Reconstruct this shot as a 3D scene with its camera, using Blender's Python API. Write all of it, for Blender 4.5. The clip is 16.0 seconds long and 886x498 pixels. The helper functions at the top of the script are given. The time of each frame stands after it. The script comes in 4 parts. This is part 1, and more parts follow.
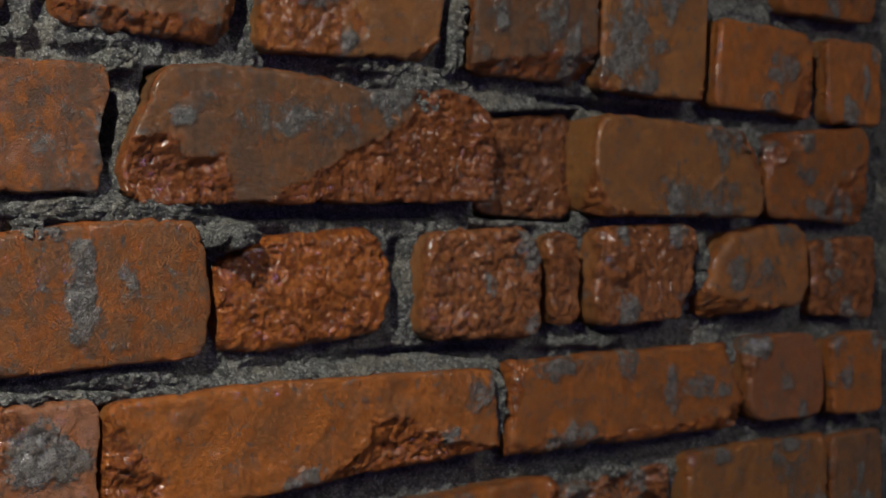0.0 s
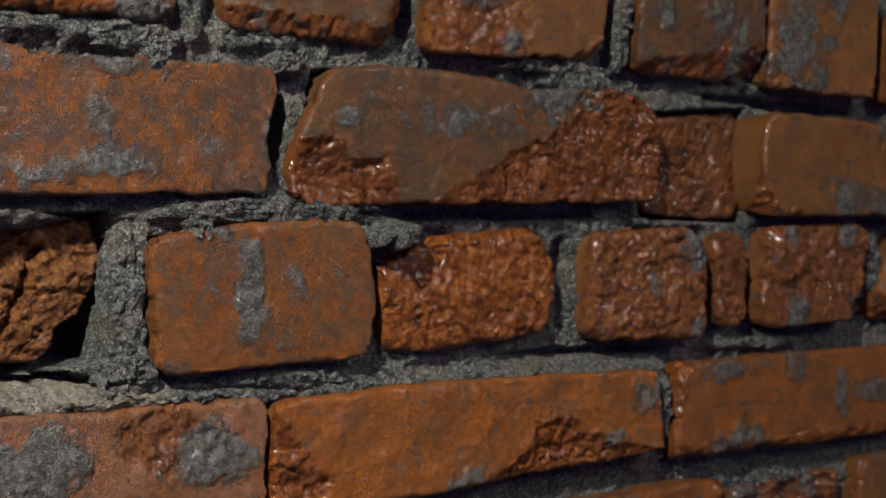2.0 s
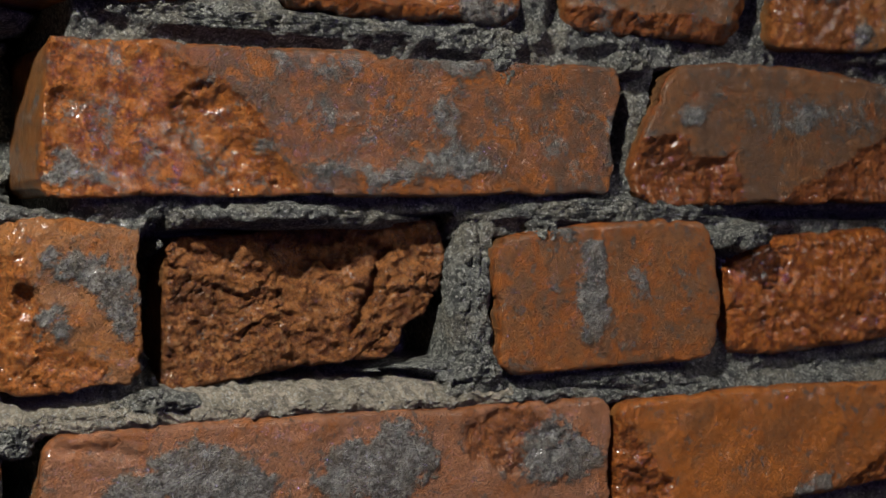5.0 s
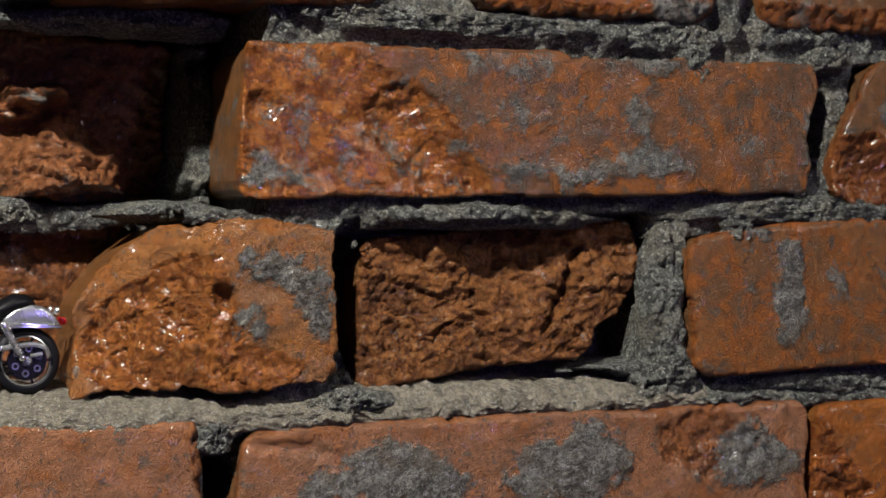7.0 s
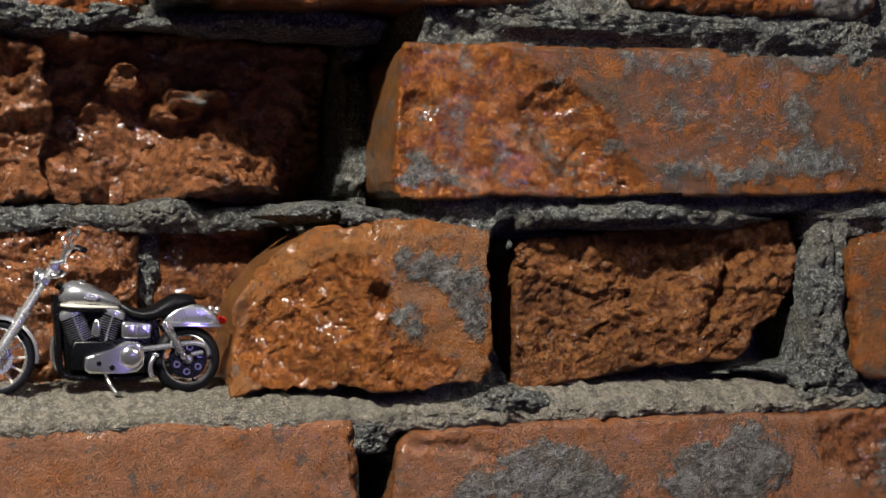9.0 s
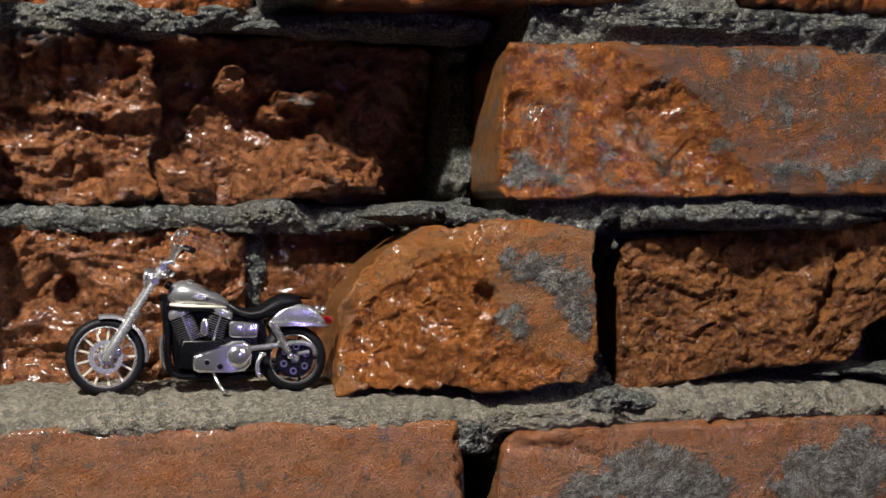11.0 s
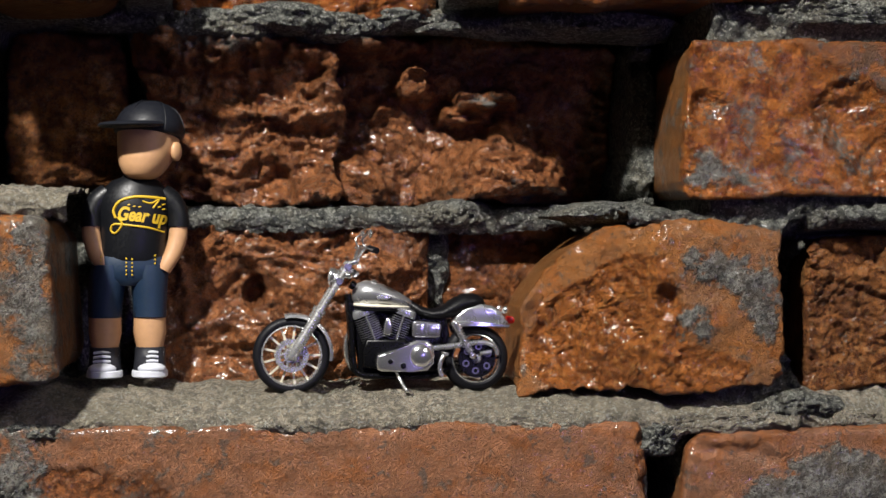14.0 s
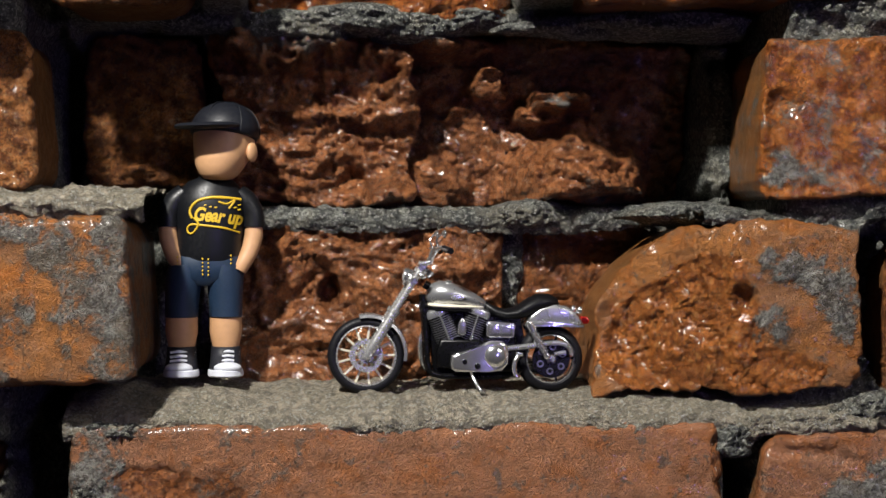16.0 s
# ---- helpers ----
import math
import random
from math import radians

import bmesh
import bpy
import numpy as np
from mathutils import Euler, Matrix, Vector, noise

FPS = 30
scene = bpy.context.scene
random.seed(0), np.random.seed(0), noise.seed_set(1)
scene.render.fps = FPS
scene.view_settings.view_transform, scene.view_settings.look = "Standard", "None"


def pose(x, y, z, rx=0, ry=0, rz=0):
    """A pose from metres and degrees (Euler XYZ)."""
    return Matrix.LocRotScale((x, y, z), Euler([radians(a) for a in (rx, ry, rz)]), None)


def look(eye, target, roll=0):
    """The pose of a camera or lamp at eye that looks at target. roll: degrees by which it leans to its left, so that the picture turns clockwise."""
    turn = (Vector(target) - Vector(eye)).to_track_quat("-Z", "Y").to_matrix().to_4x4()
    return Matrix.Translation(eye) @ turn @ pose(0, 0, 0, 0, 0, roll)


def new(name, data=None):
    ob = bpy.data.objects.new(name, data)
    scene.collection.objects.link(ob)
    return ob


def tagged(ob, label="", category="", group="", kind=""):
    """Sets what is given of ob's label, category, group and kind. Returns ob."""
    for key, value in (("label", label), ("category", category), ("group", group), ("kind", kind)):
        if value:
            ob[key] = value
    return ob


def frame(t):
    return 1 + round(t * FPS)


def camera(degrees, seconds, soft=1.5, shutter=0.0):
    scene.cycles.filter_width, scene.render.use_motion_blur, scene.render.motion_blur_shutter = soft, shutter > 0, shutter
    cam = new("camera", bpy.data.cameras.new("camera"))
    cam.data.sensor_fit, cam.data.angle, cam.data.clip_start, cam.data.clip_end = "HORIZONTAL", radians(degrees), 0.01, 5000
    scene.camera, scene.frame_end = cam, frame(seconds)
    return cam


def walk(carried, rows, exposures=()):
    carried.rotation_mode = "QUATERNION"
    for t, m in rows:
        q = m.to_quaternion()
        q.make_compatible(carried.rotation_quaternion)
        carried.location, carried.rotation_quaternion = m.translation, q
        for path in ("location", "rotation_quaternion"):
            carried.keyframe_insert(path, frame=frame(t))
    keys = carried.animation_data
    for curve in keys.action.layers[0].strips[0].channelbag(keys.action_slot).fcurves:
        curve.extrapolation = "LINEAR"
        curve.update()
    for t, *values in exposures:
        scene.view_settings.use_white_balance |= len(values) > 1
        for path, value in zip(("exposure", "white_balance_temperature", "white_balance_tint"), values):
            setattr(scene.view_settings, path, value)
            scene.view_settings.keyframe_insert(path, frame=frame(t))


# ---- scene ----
# A pan from a fixed spot, 0.6 m before a varnished brick wall with a small niche.
EYE = (0.0, -0.6, 1.2)
cam = camera(29.7, 16.0)
cam.data.dof.use_dof, cam.data.dof.focus_distance, cam.data.dof.aperture_fstop = True, 0.635, 22.0
TURN = ((0.0, 44.615), (0.5, 43.643), (1.0, 42.417), (1.5, 40.797), (2.0, 38.997), (2.5, 36.857), (3.0, 34.778), (3.5, 33.12),
        (4.0, 31.452), (4.5, 29.441), (5.0, 27.278), (5.2, 26.417), (7.3, 19.825), (7.5, 19.23), (8.0, 17.83), (8.5, 16.499),
        (9.0, 15.381), (11.5, 10.674), (12.0, 9.468), (12.5, 8.572), (13.0, 7.632), (13.5, 6.617), (14.0, 5.544),
        (14.5, 4.618), (15.0, 3.893), (15.5, 3.39), (16.0, 3.0))
walk(cam, [(t, pose(*EYE, 90 - 0.035 + 0.06 * t / 16, 0, -a)) for t, a in TURN])

# ---- light ----
world = bpy.data.worlds.new("world")
world.use_nodes = True
world.node_tree.nodes["Background"].inputs["Color"].default_value = (0.8, 0.85, 1.0, 1)
world.node_tree.nodes["Background"].inputs["Strength"].default_value = 0.04
scene.world = world


def lamp(name, kind, at, aim, watts, colour, **more):
    data = bpy.data.lights.new(name, kind)
    data.energy, data.color = watts, colour
    for key, value in more.items():
        setattr(data, key, value)
    ob = new(name, data)
    ob.matrix_world = look(at, aim)
    return ob


lamp("spot_lamp", "SPOT", (-0.27, -0.58, 1.84), (-0.1, 0, 1.13), 73, (1.0, 0.965, 0.91), spot_size=radians(140), spot_blend=1.0,
     shadow_soft_size=0.024)
lamp("violet_strip", "AREA", (0.58, -1.5, 1.27), (0.18, 0, 1.2), 2.2, (0.34, 0.26, 1.0), shape="RECTANGLE", size=0.03, size_y=0.12)
# added fill with no fixture: lifts the wall's right side and the niche
lamp("ceiling_panel", "AREA", (1.25, -1.6, 2.2), (0.85, 0.0, 1.2), 10.5, (1.0, 0.95, 0.89), shape="RECTANGLE", size=0.7, size_y=0.6)

# ---- noise ----


def hashed(i, j, k):
    """Repeatable numbers from 0 to 1 for whole-number lattice places."""
    n = (i * 374761393 + j * 668265263 + k * 974711) & 0xFFFFFFFF
    n = ((n ^ (n >> 13)) * 1274126177) & 0xFFFFFFFF
    n = ((n ^ (n >> 16)) * 2246822519) & 0xFFFFFFFF
    return ((n ^ (n >> 15)) & 0xFFFFFF) / 0xFFFFFF


def smooth_noise(x, z, seed):
    """Gradient noise, about -0.7 to 0.7."""
    i, j = np.floor(x).astype(np.int64), np.floor(z).astype(np.int64)
    fx, fz = x - i, z - j
    u, w = fx * fx * fx * (fx * (fx * 6 - 15) + 10), fz * fz * fz * (fz * (fz * 6 - 15) + 10)

    def corner(a, b):
        turn = hashed(i + a, j + b, seed) * 2 * np.pi
        return np.cos(turn) * (fx - a) + np.sin(turn) * (fz - b)
    low = corner(0, 0) * (1 - u) + corner(1, 0) * u
    high = corner(0, 1) * (1 - u) + corner(1, 1) * u
    return low * (1 - w) + high * w


def fractal(x, z, size, seed, octaves=4, gain=0.5):
    total, amp, scale = 0.0, 1.0, 1.0 / size
    for n in range(octaves):
        total = total + amp * smooth_noise(x * scale + 17.3 * n, z * scale - 9.1 * n, seed + n)
        amp, scale = amp * gain, scale * 2.03
    return total


def scoops(x, z, size, seed, octaves=3):
    """Broken stone: hollow facets that meet in sharp ridges, about -0.5 to 0.5."""
    total, amp, scale = 0.0, 1.0, 1.0 / size
    for n in range(octaves):
        px, pz = x * scale + 7.7 * n, z * scale * 1.25 - 4.3 * n
        i, j = np.floor(px).astype(np.int64), np.floor(pz).astype(np.int64)
        best = np.full_like(px, 9.0)
        for a in (-1, 0, 1):
            for b in (-1, 0, 1):
                one = i + a, j + b
                dx = px - one[0] - hashed(*one, seed + n)
                dz = pz - one[1] - hashed(*one, seed + 100 + n)
                lean, up = 2 * hashed(*one, seed + 200 + n) - 1, 2 * hashed(*one, seed + 300 + n) - 1
                best = np.minimum(best, 0.7 * hashed(*one, seed + 400 + n) + 0.85 * (lean * dx + up * dz) + 0.5 * (dx * dx + dz * dz))
        total = total + amp * (best - 0.4)
        amp, scale = amp * 0.56, scale * 2.3
    return total


def step(a, b, x):
    t = np.clip((x - a) / (b - a), 0, 1)
    return t * t * (3 - 2 * t)


# ---- materials ----


class Nodes:
    """A small writer of node materials."""

    def __init__(self, name):
        self.mat = bpy.data.materials.new(name)
        self.mat.use_nodes = True
        self.tree = self.mat.node_tree
        self.shader = self.tree.nodes["Principled BSDF"]
        self.place = self.tree.nodes.new("ShaderNodeTexCoord").outputs["Object"]

    def node(self, kind, ins=(), **props):
        n = self.tree.nodes.new(kind)
        for key, value in props.items():
            setattr(n, key, value)
        for key, value in dict(ins).items():
            self.put(n.inputs[key], value)
        return n

    def put(self, socket, value):
        if isinstance(value, bpy.types.NodeSocket):
            self.tree.links.new(value, socket)
        else:
            socket.default_value = value

    def set(self, **ins):
        for key, value in ins.items():
            self.put(self.shader.inputs[key.replace("_", " ")], value)

    def noise(self, scale, detail=4.0, rough=0.55, warp=0.0):
        return self.node("ShaderNodeTexNoise", {"Vector": self.place, "Scale": scale, "Detail": detail, "Roughness": rough,
                                                "Distortion": warp}).outputs["Fac"]

    def ramp(self, value, a, b, lo=0.0, hi=1.0):
        return self.node("ShaderNodeMapRange", {"Value": value, "From Min": a, "From Max": b, "To Min": lo, "To Max": hi},
                         interpolation_type="SMOOTHSTEP").outputs["Result"]

    def math(self, op, a, b=0.0):
        return self.node("ShaderNodeMath", {0: a, 1: b}, operation=op).outputs[0]

    def mix(self, fac, a, b, blend="MIX"):
        n = self.node("ShaderNodeMix", {"Factor": fac}, data_type="RGBA", blend_type=blend)
        for socket, value in ((n.inputs[6], a), (n.inputs[7], b)):
            self.put(socket, value if isinstance(value, bpy.types.NodeSocket) else (*value, 1))
        return n.outputs[2]

    def attr(self, name):
        return self.node("ShaderNodeAttribute", attribute_name=name).outputs["Fac"]

    def chance(self):
        return self.node("ShaderNodeObjectInfo").outputs["Random"]

    def bump(self, height, far, strength=1.0, onto=None):
        ins = {"Height": height, "Distance": far, "Strength": strength}
        if onto is not None:
            ins["Normal"] = onto
        return self.node("ShaderNodeBump", ins).outputs["Normal"]


MORTAR_LIGHT, MORTAR_DARK = (0.32, 0.33, 0.285), (0.065, 0.072, 0.067)


def brick_material(name, face, stain, raw, raw_dark, gloss=0.55, film=0.5, varnished=1.0):
    """Varnished brick: orange body under a thin dull film, fresh fracture where "raw", cement where "smear"."""
    m = Nodes(name)
    big, mid, fine = m.noise(48, 5, 0.6, 0.5), m.noise(210, 6, 0.62), m.noise(700, 5, 0.7)
    speck, blot = m.noise(1500, 3, 0.6), m.noise(95, 7, 0.62, 0.3)
    skin = m.mix(m.ramp(big, 0.40, 0.60), face, stain)
    skin = m.mix(m.ramp(blot, film, film + 0.11, 0, 0.8), skin, raw)
    skin = m.mix(m.ramp(mid, 0.47, 0.66, 0, 0.5), skin, tuple(0.72 * c for c in stain))
    skin = m.mix(m.ramp(m.noise(150, 8, 0.7, 0.4), 0.565, 0.62, 0, 0.7), skin, (0.105, 0.105, 0.094))
    skin = m.mix(m.ramp(fine, 0.54, 0.62, 0, 0.5), skin, (0.050, 0.034, 0.026))
    broken = m.mix(m.ramp(mid, 0.42, 0.57), raw_dark, raw)
    # fine variation of the fracture, with brighter highlights painted into its colour
    broken = m.mix(m.ramp(fine, 0.52, 0.62, 0, 0.65), broken, (min(1, raw[0] * 1.5), raw[1] * 1.6, raw[2] * 1.7))
    broken = m.mix(m.ramp(big, 0.50, 0.64, 0, 0.6), broken, tuple(0.62 * c for c in raw_dark))
    broken = m.mix(m.ramp(speck, 0.53, 0.62, 0, 0.7), broken, (0.035, 0.014, 0.007))
    broken = m.mix(m.ramp(m.noise(430, 4, 0.7), 0.55, 0.64, 0, 0.5), broken, (min(1, raw[0] * 1.25), raw[1] * 1.9, raw[2] * 3.0))
    edge = m.math("ADD", m.attr("raw"), m.math("MULTIPLY", m.math("SUBTRACT", mid, 0.5), 0.9))
    worn = m.ramp(edge, 0.38, 0.60)
    colour = m.mix(worn, skin, broken)
    colour = m.mix(m.math("MULTIPLY", m.attr("side"), m.ramp(mid, 0.35, 0.6, 0.75, 0.35)), colour, (0.31, 0.140, 0.042))
    grit = m.noise(640, 4, 0.72)
    crust = m.math("ADD", m.attr("smear"), m.math("MULTIPLY", m.math("SUBTRACT", m.noise(82, 8, 0.70, 0.5), 0.5), 2.6))
    crust = m.math("ADD", crust, m.math("MULTIPLY", m.math("SUBTRACT", grit, 0.5), 1.3))
    cement = m.ramp(crust, 0.36, 0.80, 0.0, 0.90)
    grey = m.mix(m.ramp(m.noise(190, 6, 0.68), 0.40, 0.60), (0.085, 0.094, 0.09), (0.30, 0.31, 0.285))
    grey = m.mix(m.ramp(grit, 0.50, 0.58, 0, 0.75), grey, (0.045, 0.048, 0.046))
    grey = m.mix(m.ramp(m.noise(520, 3, 0.7), 0.53, 0.62, 0, 0.7), grey, (0.36, 0.37, 0.33))
    grey = m.mix(m.ramp(m.noise(70, 3), 0.48, 0.68, 0, 0.6), grey, (0.17, 0.145, 0.105))
    grey = m.mix(m.ramp(speck, 0.56, 0.64, 0, 0.6), grey, (0.40, 0.40, 0.37))
    colour = m.mix(cement, colour, grey)
    tone = m.node("ShaderNodeMapRange", {"Value": m.chance(), "To Min": 0.86, "To Max": 1.12}).outputs["Result"]
    hsv = m.node("ShaderNodeHueSaturation", {"Color": colour, "Value": tone})
    rough = m.bump(mid, 0.003, 0.8)
    rough = m.bump(fine, 0.0042, 1.0, rough)
    rough = m.bump(m.math("MULTIPLY", cement, m.math("ADD", grit, 0.3)), 0.005, 1.0, rough)
    varnish = m.bump(m.noise(1000, 2, 0.5), 0.00018, 1.0, m.bump(m.noise(330, 2, 0.5), 0.0005, 1.0))
    crease = m.node("ShaderNodeTexNoise", {"Vector": m.place, "Scale": 150.0, "Detail": 6.0, "Roughness": 0.6, "Distortion": 0.4},
                    noise_type="RIDGED_MULTIFRACTAL", normalize=True).outputs["Fac"]
    rough = m.bump(m.math("MULTIPLY", worn, crease), 0.0019, 1.0, m.bump(speck, 0.0015, 0.9, rough))
    m.set(Base_Color=hsv.outputs["Color"], Specular_IOR_Level=0.22,
          Roughness=m.math("ADD", m.ramp(mid, 0.3, 0.7, gloss - 0.12, gloss + 0.08), m.math("MULTIPLY", cement, 0.2)),
          Coat_Weight=m.math("MULTIPLY", m.math("ADD", m.math("MULTIPLY", worn, 0.28), m.math("SUBTRACT", 0.5, m.math("MULTIPLY", cement, 0.2))), m.ramp(m.noise(28, 3, 0.6), 0.36, 0.56, 0.35 * varnished, varnished)),
          Coat_Roughness=0.13, Coat_IOR=1.5, Coat_Normal=varnish, Normal=rough)
    return m.mat


ORANGE, ORANGE_DARK = (0.40, 0.118, 0.020), (0.19, 0.046, 0.010)
brick_brown = brick_material("brick_brown", (0.27, 0.120, 0.046), (0.180, 0.095, 0.050), (0.33, 0.098, 0.020), (0.20, 0.050, 0.010), 0.55, 0.54)
brick_pale = brick_material("brick_pale", (0.33, 0.128, 0.040), (0.21, 0.102, 0.048), (0.38, 0.112, 0.020), ORANGE_DARK, 0.5, 0.46)
brick_mixed = brick_material("brick_mixed", (0.27, 0.104, 0.040), (0.160, 0.088, 0.052), (0.41, 0.130, 0.024), ORANGE_DARK, 0.42, 0.48)
brick_orange = brick_material("brick_orange", (0.47, 0.150, 0.028), (0.33, 0.124, 0.038), ORANGE, ORANGE_DARK, 0.42)
brick_red = brick_material("brick_red", (0.38, 0.128, 0.042), (0.29, 0.120, 0.055), (0.34, 0.114, 0.031), (0.15, 0.048, 0.016), 0.5)
brick_pink = brick_material("brick_pink", (0.44, 0.190, 0.092), (0.36, 0.168, 0.090), (0.38, 0.134, 0.043), (0.17, 0.059, 0.024), 0.46)
brick_niche = brick_material("brick_niche", (0.29, 0.115, 0.050), (0.22, 0.093, 0.045), (0.42, 0.155, 0.054), (0.18, 0.060, 0.021), 0.46)
brick_tan = brick_material("brick_tan", (0.42, 0.172, 0.046), (0.32, 0.138, 0.046), (0.40, 0.13, 0.026), (0.22, 0.06, 0.014), 0.55, 0.55)
brick_gold = brick_material("brick_gold", (0.46, 0.182, 0.052), (0.36, 0.164, 0.070), (0.46, 0.150, 0.030), (0.25, 0.073, 0.016), 0.42, varnished=0.7)
brick_dark = brick_material("brick_dark", (0.20, 0.083, 0.030), (0.14, 0.064, 0.029), (0.31, 0.117, 0.032), (0.12, 0.037, 0.011), 0.6, varnished=0.2)


def mortar_material(name, light, dark, specks):
    m = Nodes(name)
    big, mid, fine, grain = m.noise(45, 5, 0.6), m.noise(260, 6, 0.7), m.noise(1100, 4, 0.7), m.noise(520, 3, 0.8)
    sand = m.node("ShaderNodeTexVoronoi", {"Vector": m.place, "Scale": 520.0, "Randomness": 1.0}, feature="F1").outputs["Distance"]
    colour = m.mix(m.ramp(mid, 0.42, 0.57), dark, light)
    colour = m.mix(m.ramp(big, 0.48, 0.62, 0, 0.55), colour, (0.36, 0.32, 0.23))
    colour = m.mix(m.ramp(sand, 0.45, 0.75, 0, specks * 0.9), colour, (0.05, 0.05, 0.046))
    colour = m.mix(m.ramp(fine, 0.52, 0.60, 0, specks), colour, (0.055, 0.054, 0.05))
    colour = m.mix(m.ramp(m.noise(800, 2), 0.56, 0.64, 0, 0.75), colour, (0.60, 0.60, 0.53))
    m.set(Base_Color=colour, Roughness=m.ramp(mid, 0.4, 0.6, 0.6, 0.85), Coat_Weight=0.05, Coat_Roughness=0.15)
    grit = m.bump(m.math("SUBTRACT", 1.0, sand), 0.0022, 1.0, m.bump(mid, 0.005, 0.8))
    m.set(Normal=m.bump(fine, 0.004, 1.0, m.bump(grain, 0.007, 1.0, grit)))
    return m.mat


def plain_material(name, colour, rough=0.5, metal=0.0, coat=0.0, grain=0.0, size=400, shine=0.5):
    m = Nodes(name)
    n = m.noise(size, 3)
    m.set(Base_Color=m.mix(n, tuple(c * 0.86 for c in colour), tuple(min(1, c * 1.12) for c in colour)), Metallic=metal,
          Roughness=m.ramp(m.noise(size * 2.5, 3), 0.3, 0.7, rough * 0.82, min(1, rough * 1.2)), Coat_Weight=coat, Coat_Roughness=0.1, Specular_IOR_Level=shine)
    if grain:
        m.set(Normal=m.bump(n, grain, 0.5))
    return m.mat


mortar = mortar_material("cement_mortar", MORTAR_LIGHT, MORTAR_DARK, 0.75)
sandy = mortar_material("sandy_mortar", (0.60, 0.52, 0.39), (0.30, 0.265, 0.20), 0.35)
plaster = plain_material("dark_plaster", (0.15, 0.143, 0.132), 0.8, 0, 0, 0.002, 60)

# ---- building helpers ----


def part(name, bm, material, parent=None, label="", smooth=40):
    """Links a bmesh as one mesh object under a thing or a part."""
    data = bpy.data.meshes.new(name)
    bmesh.ops.recalc_face_normals(bm, faces=bm.faces)
    bm.to_mesh(data)
    bm.free()
    for one in material if isinstance(material, (list, tuple)) else [material]:
        data.materials.append(one)
    data.shade_smooth()
    if smooth < 180:
        data.set_sharp_from_angle(angle=radians(smooth))
    ob = new(name, data)
    if parent is not None:
        ob.parent = parent
    return tagged(ob, label)


def box(bm, x0, x1, y0, y1, z0, z1):
    made = bmesh.ops.create_cube(bm, size=1, matrix=Matrix.LocRotScale(
        ((x0 + x1) / 2, (y0 + y1) / 2, (z0 + z1) / 2), None, (x1 - x0, y1 - y0, z1 - z0)))
    return made["verts"]


def sheet(name, places, faces, material, parent, tags=None):
    """A mesh from computed arrays of places and faces, with number tags on its vertices."""
    data = bpy.data.meshes.new(name)
    data.from_pydata(places.tolist(), [], faces.tolist())
    for key, values in (tags or {}).items():
        data.attributes.new(key, "FLOAT", "POINT").data.foreach_set("value", np.ascontiguousarray(values, np.float32))
    data.materials.append(material)
    data.shade_smooth()
    data.update()
    ob = new(name, data)
    ob.parent = parent
    return ob


def grid_faces(rows, cols):
    n = np.arange(rows * cols).reshape(rows, cols)
    return np.stack([n[:-1, :-1], n[:-1, 1:], n[1:, 1:], n[1:, :-1]], -1).reshape(-1, 4)


# ---- room ----
wall_bm = bmesh.new()
box(wall_bm, -0.9, 1.6, 0.12, 0.30, 0.0, 2.4)
box(wall_bm, -0.9, -0.19, 0.02, 0.12, 0.0, 2.4)
box(wall_bm, 1.035, 1.6, 0.04, 0.12, 0.0, 2.4)
box(wall_bm, -0.19, 1.035, 0.02, 0.12, 0.0, 1.01)
box(wall_bm, -0.19, 1.035, 0.02, 0.12, 1.42, 2.4)
wall_brick = tagged(part("wall_brick", wall_bm, mortar), "rough varnished red brick wall with a broken-out niche", "wall", kind="structure")
for name, b in (("floor", (-0.9, 1.6, -2.2, 0.30, -0.1, 0.0)), ("ceiling", (-0.9, 1.6, -2.2, 0.30, 2.4, 2.5)),
                ("wall_left", (-1.0, -0.9, -2.2, 0.30, 0.0, 2.4)), ("wall_right", (1.6, 1.7, -2.2, 0.30, 0.0, 2.4)),
                ("wall_back", (-0.9, 1.6, -2.3, -2.2, 0.0, 2.4))):
    bm = bmesh.new()
    box(bm, *b)
    tagged(part(name, bm, plaster), "plain dim room surface in dark plaster", name.split("_")[0], kind="structure")

# ---- bricks ----
Z0 = 1.2


COVERED = []


def inside_by(x, z, line):
    """How far inside a closed line of millimetres each place lies, in metres; negative outside."""
    p = np.array(line, float).reshape(-1, 2) / 1000
    near, odd = np.full_like(x, 9.0), np.zeros(x.shape, bool)
    for (ax, az), (bx, bz) in zip(p, np.roll(p, -1, axis=0)):
        t = np.clip(((x - ax) * (bx - ax) + (z - az) * (bz - az)) / max((bx - ax) ** 2 + (bz - az) ** 2, 1e-12), 0, 1)
        near = np.minimum(near, np.hypot(x - ax - t * (bx - ax), z - az - t * (bz - az)))
        odd ^= ((az > z) != (bz > z)) & (x < ax + (z - az) * (bx - ax) / (bz - az if bz != az else 1e-12))
    return np.where(odd, near, -near)


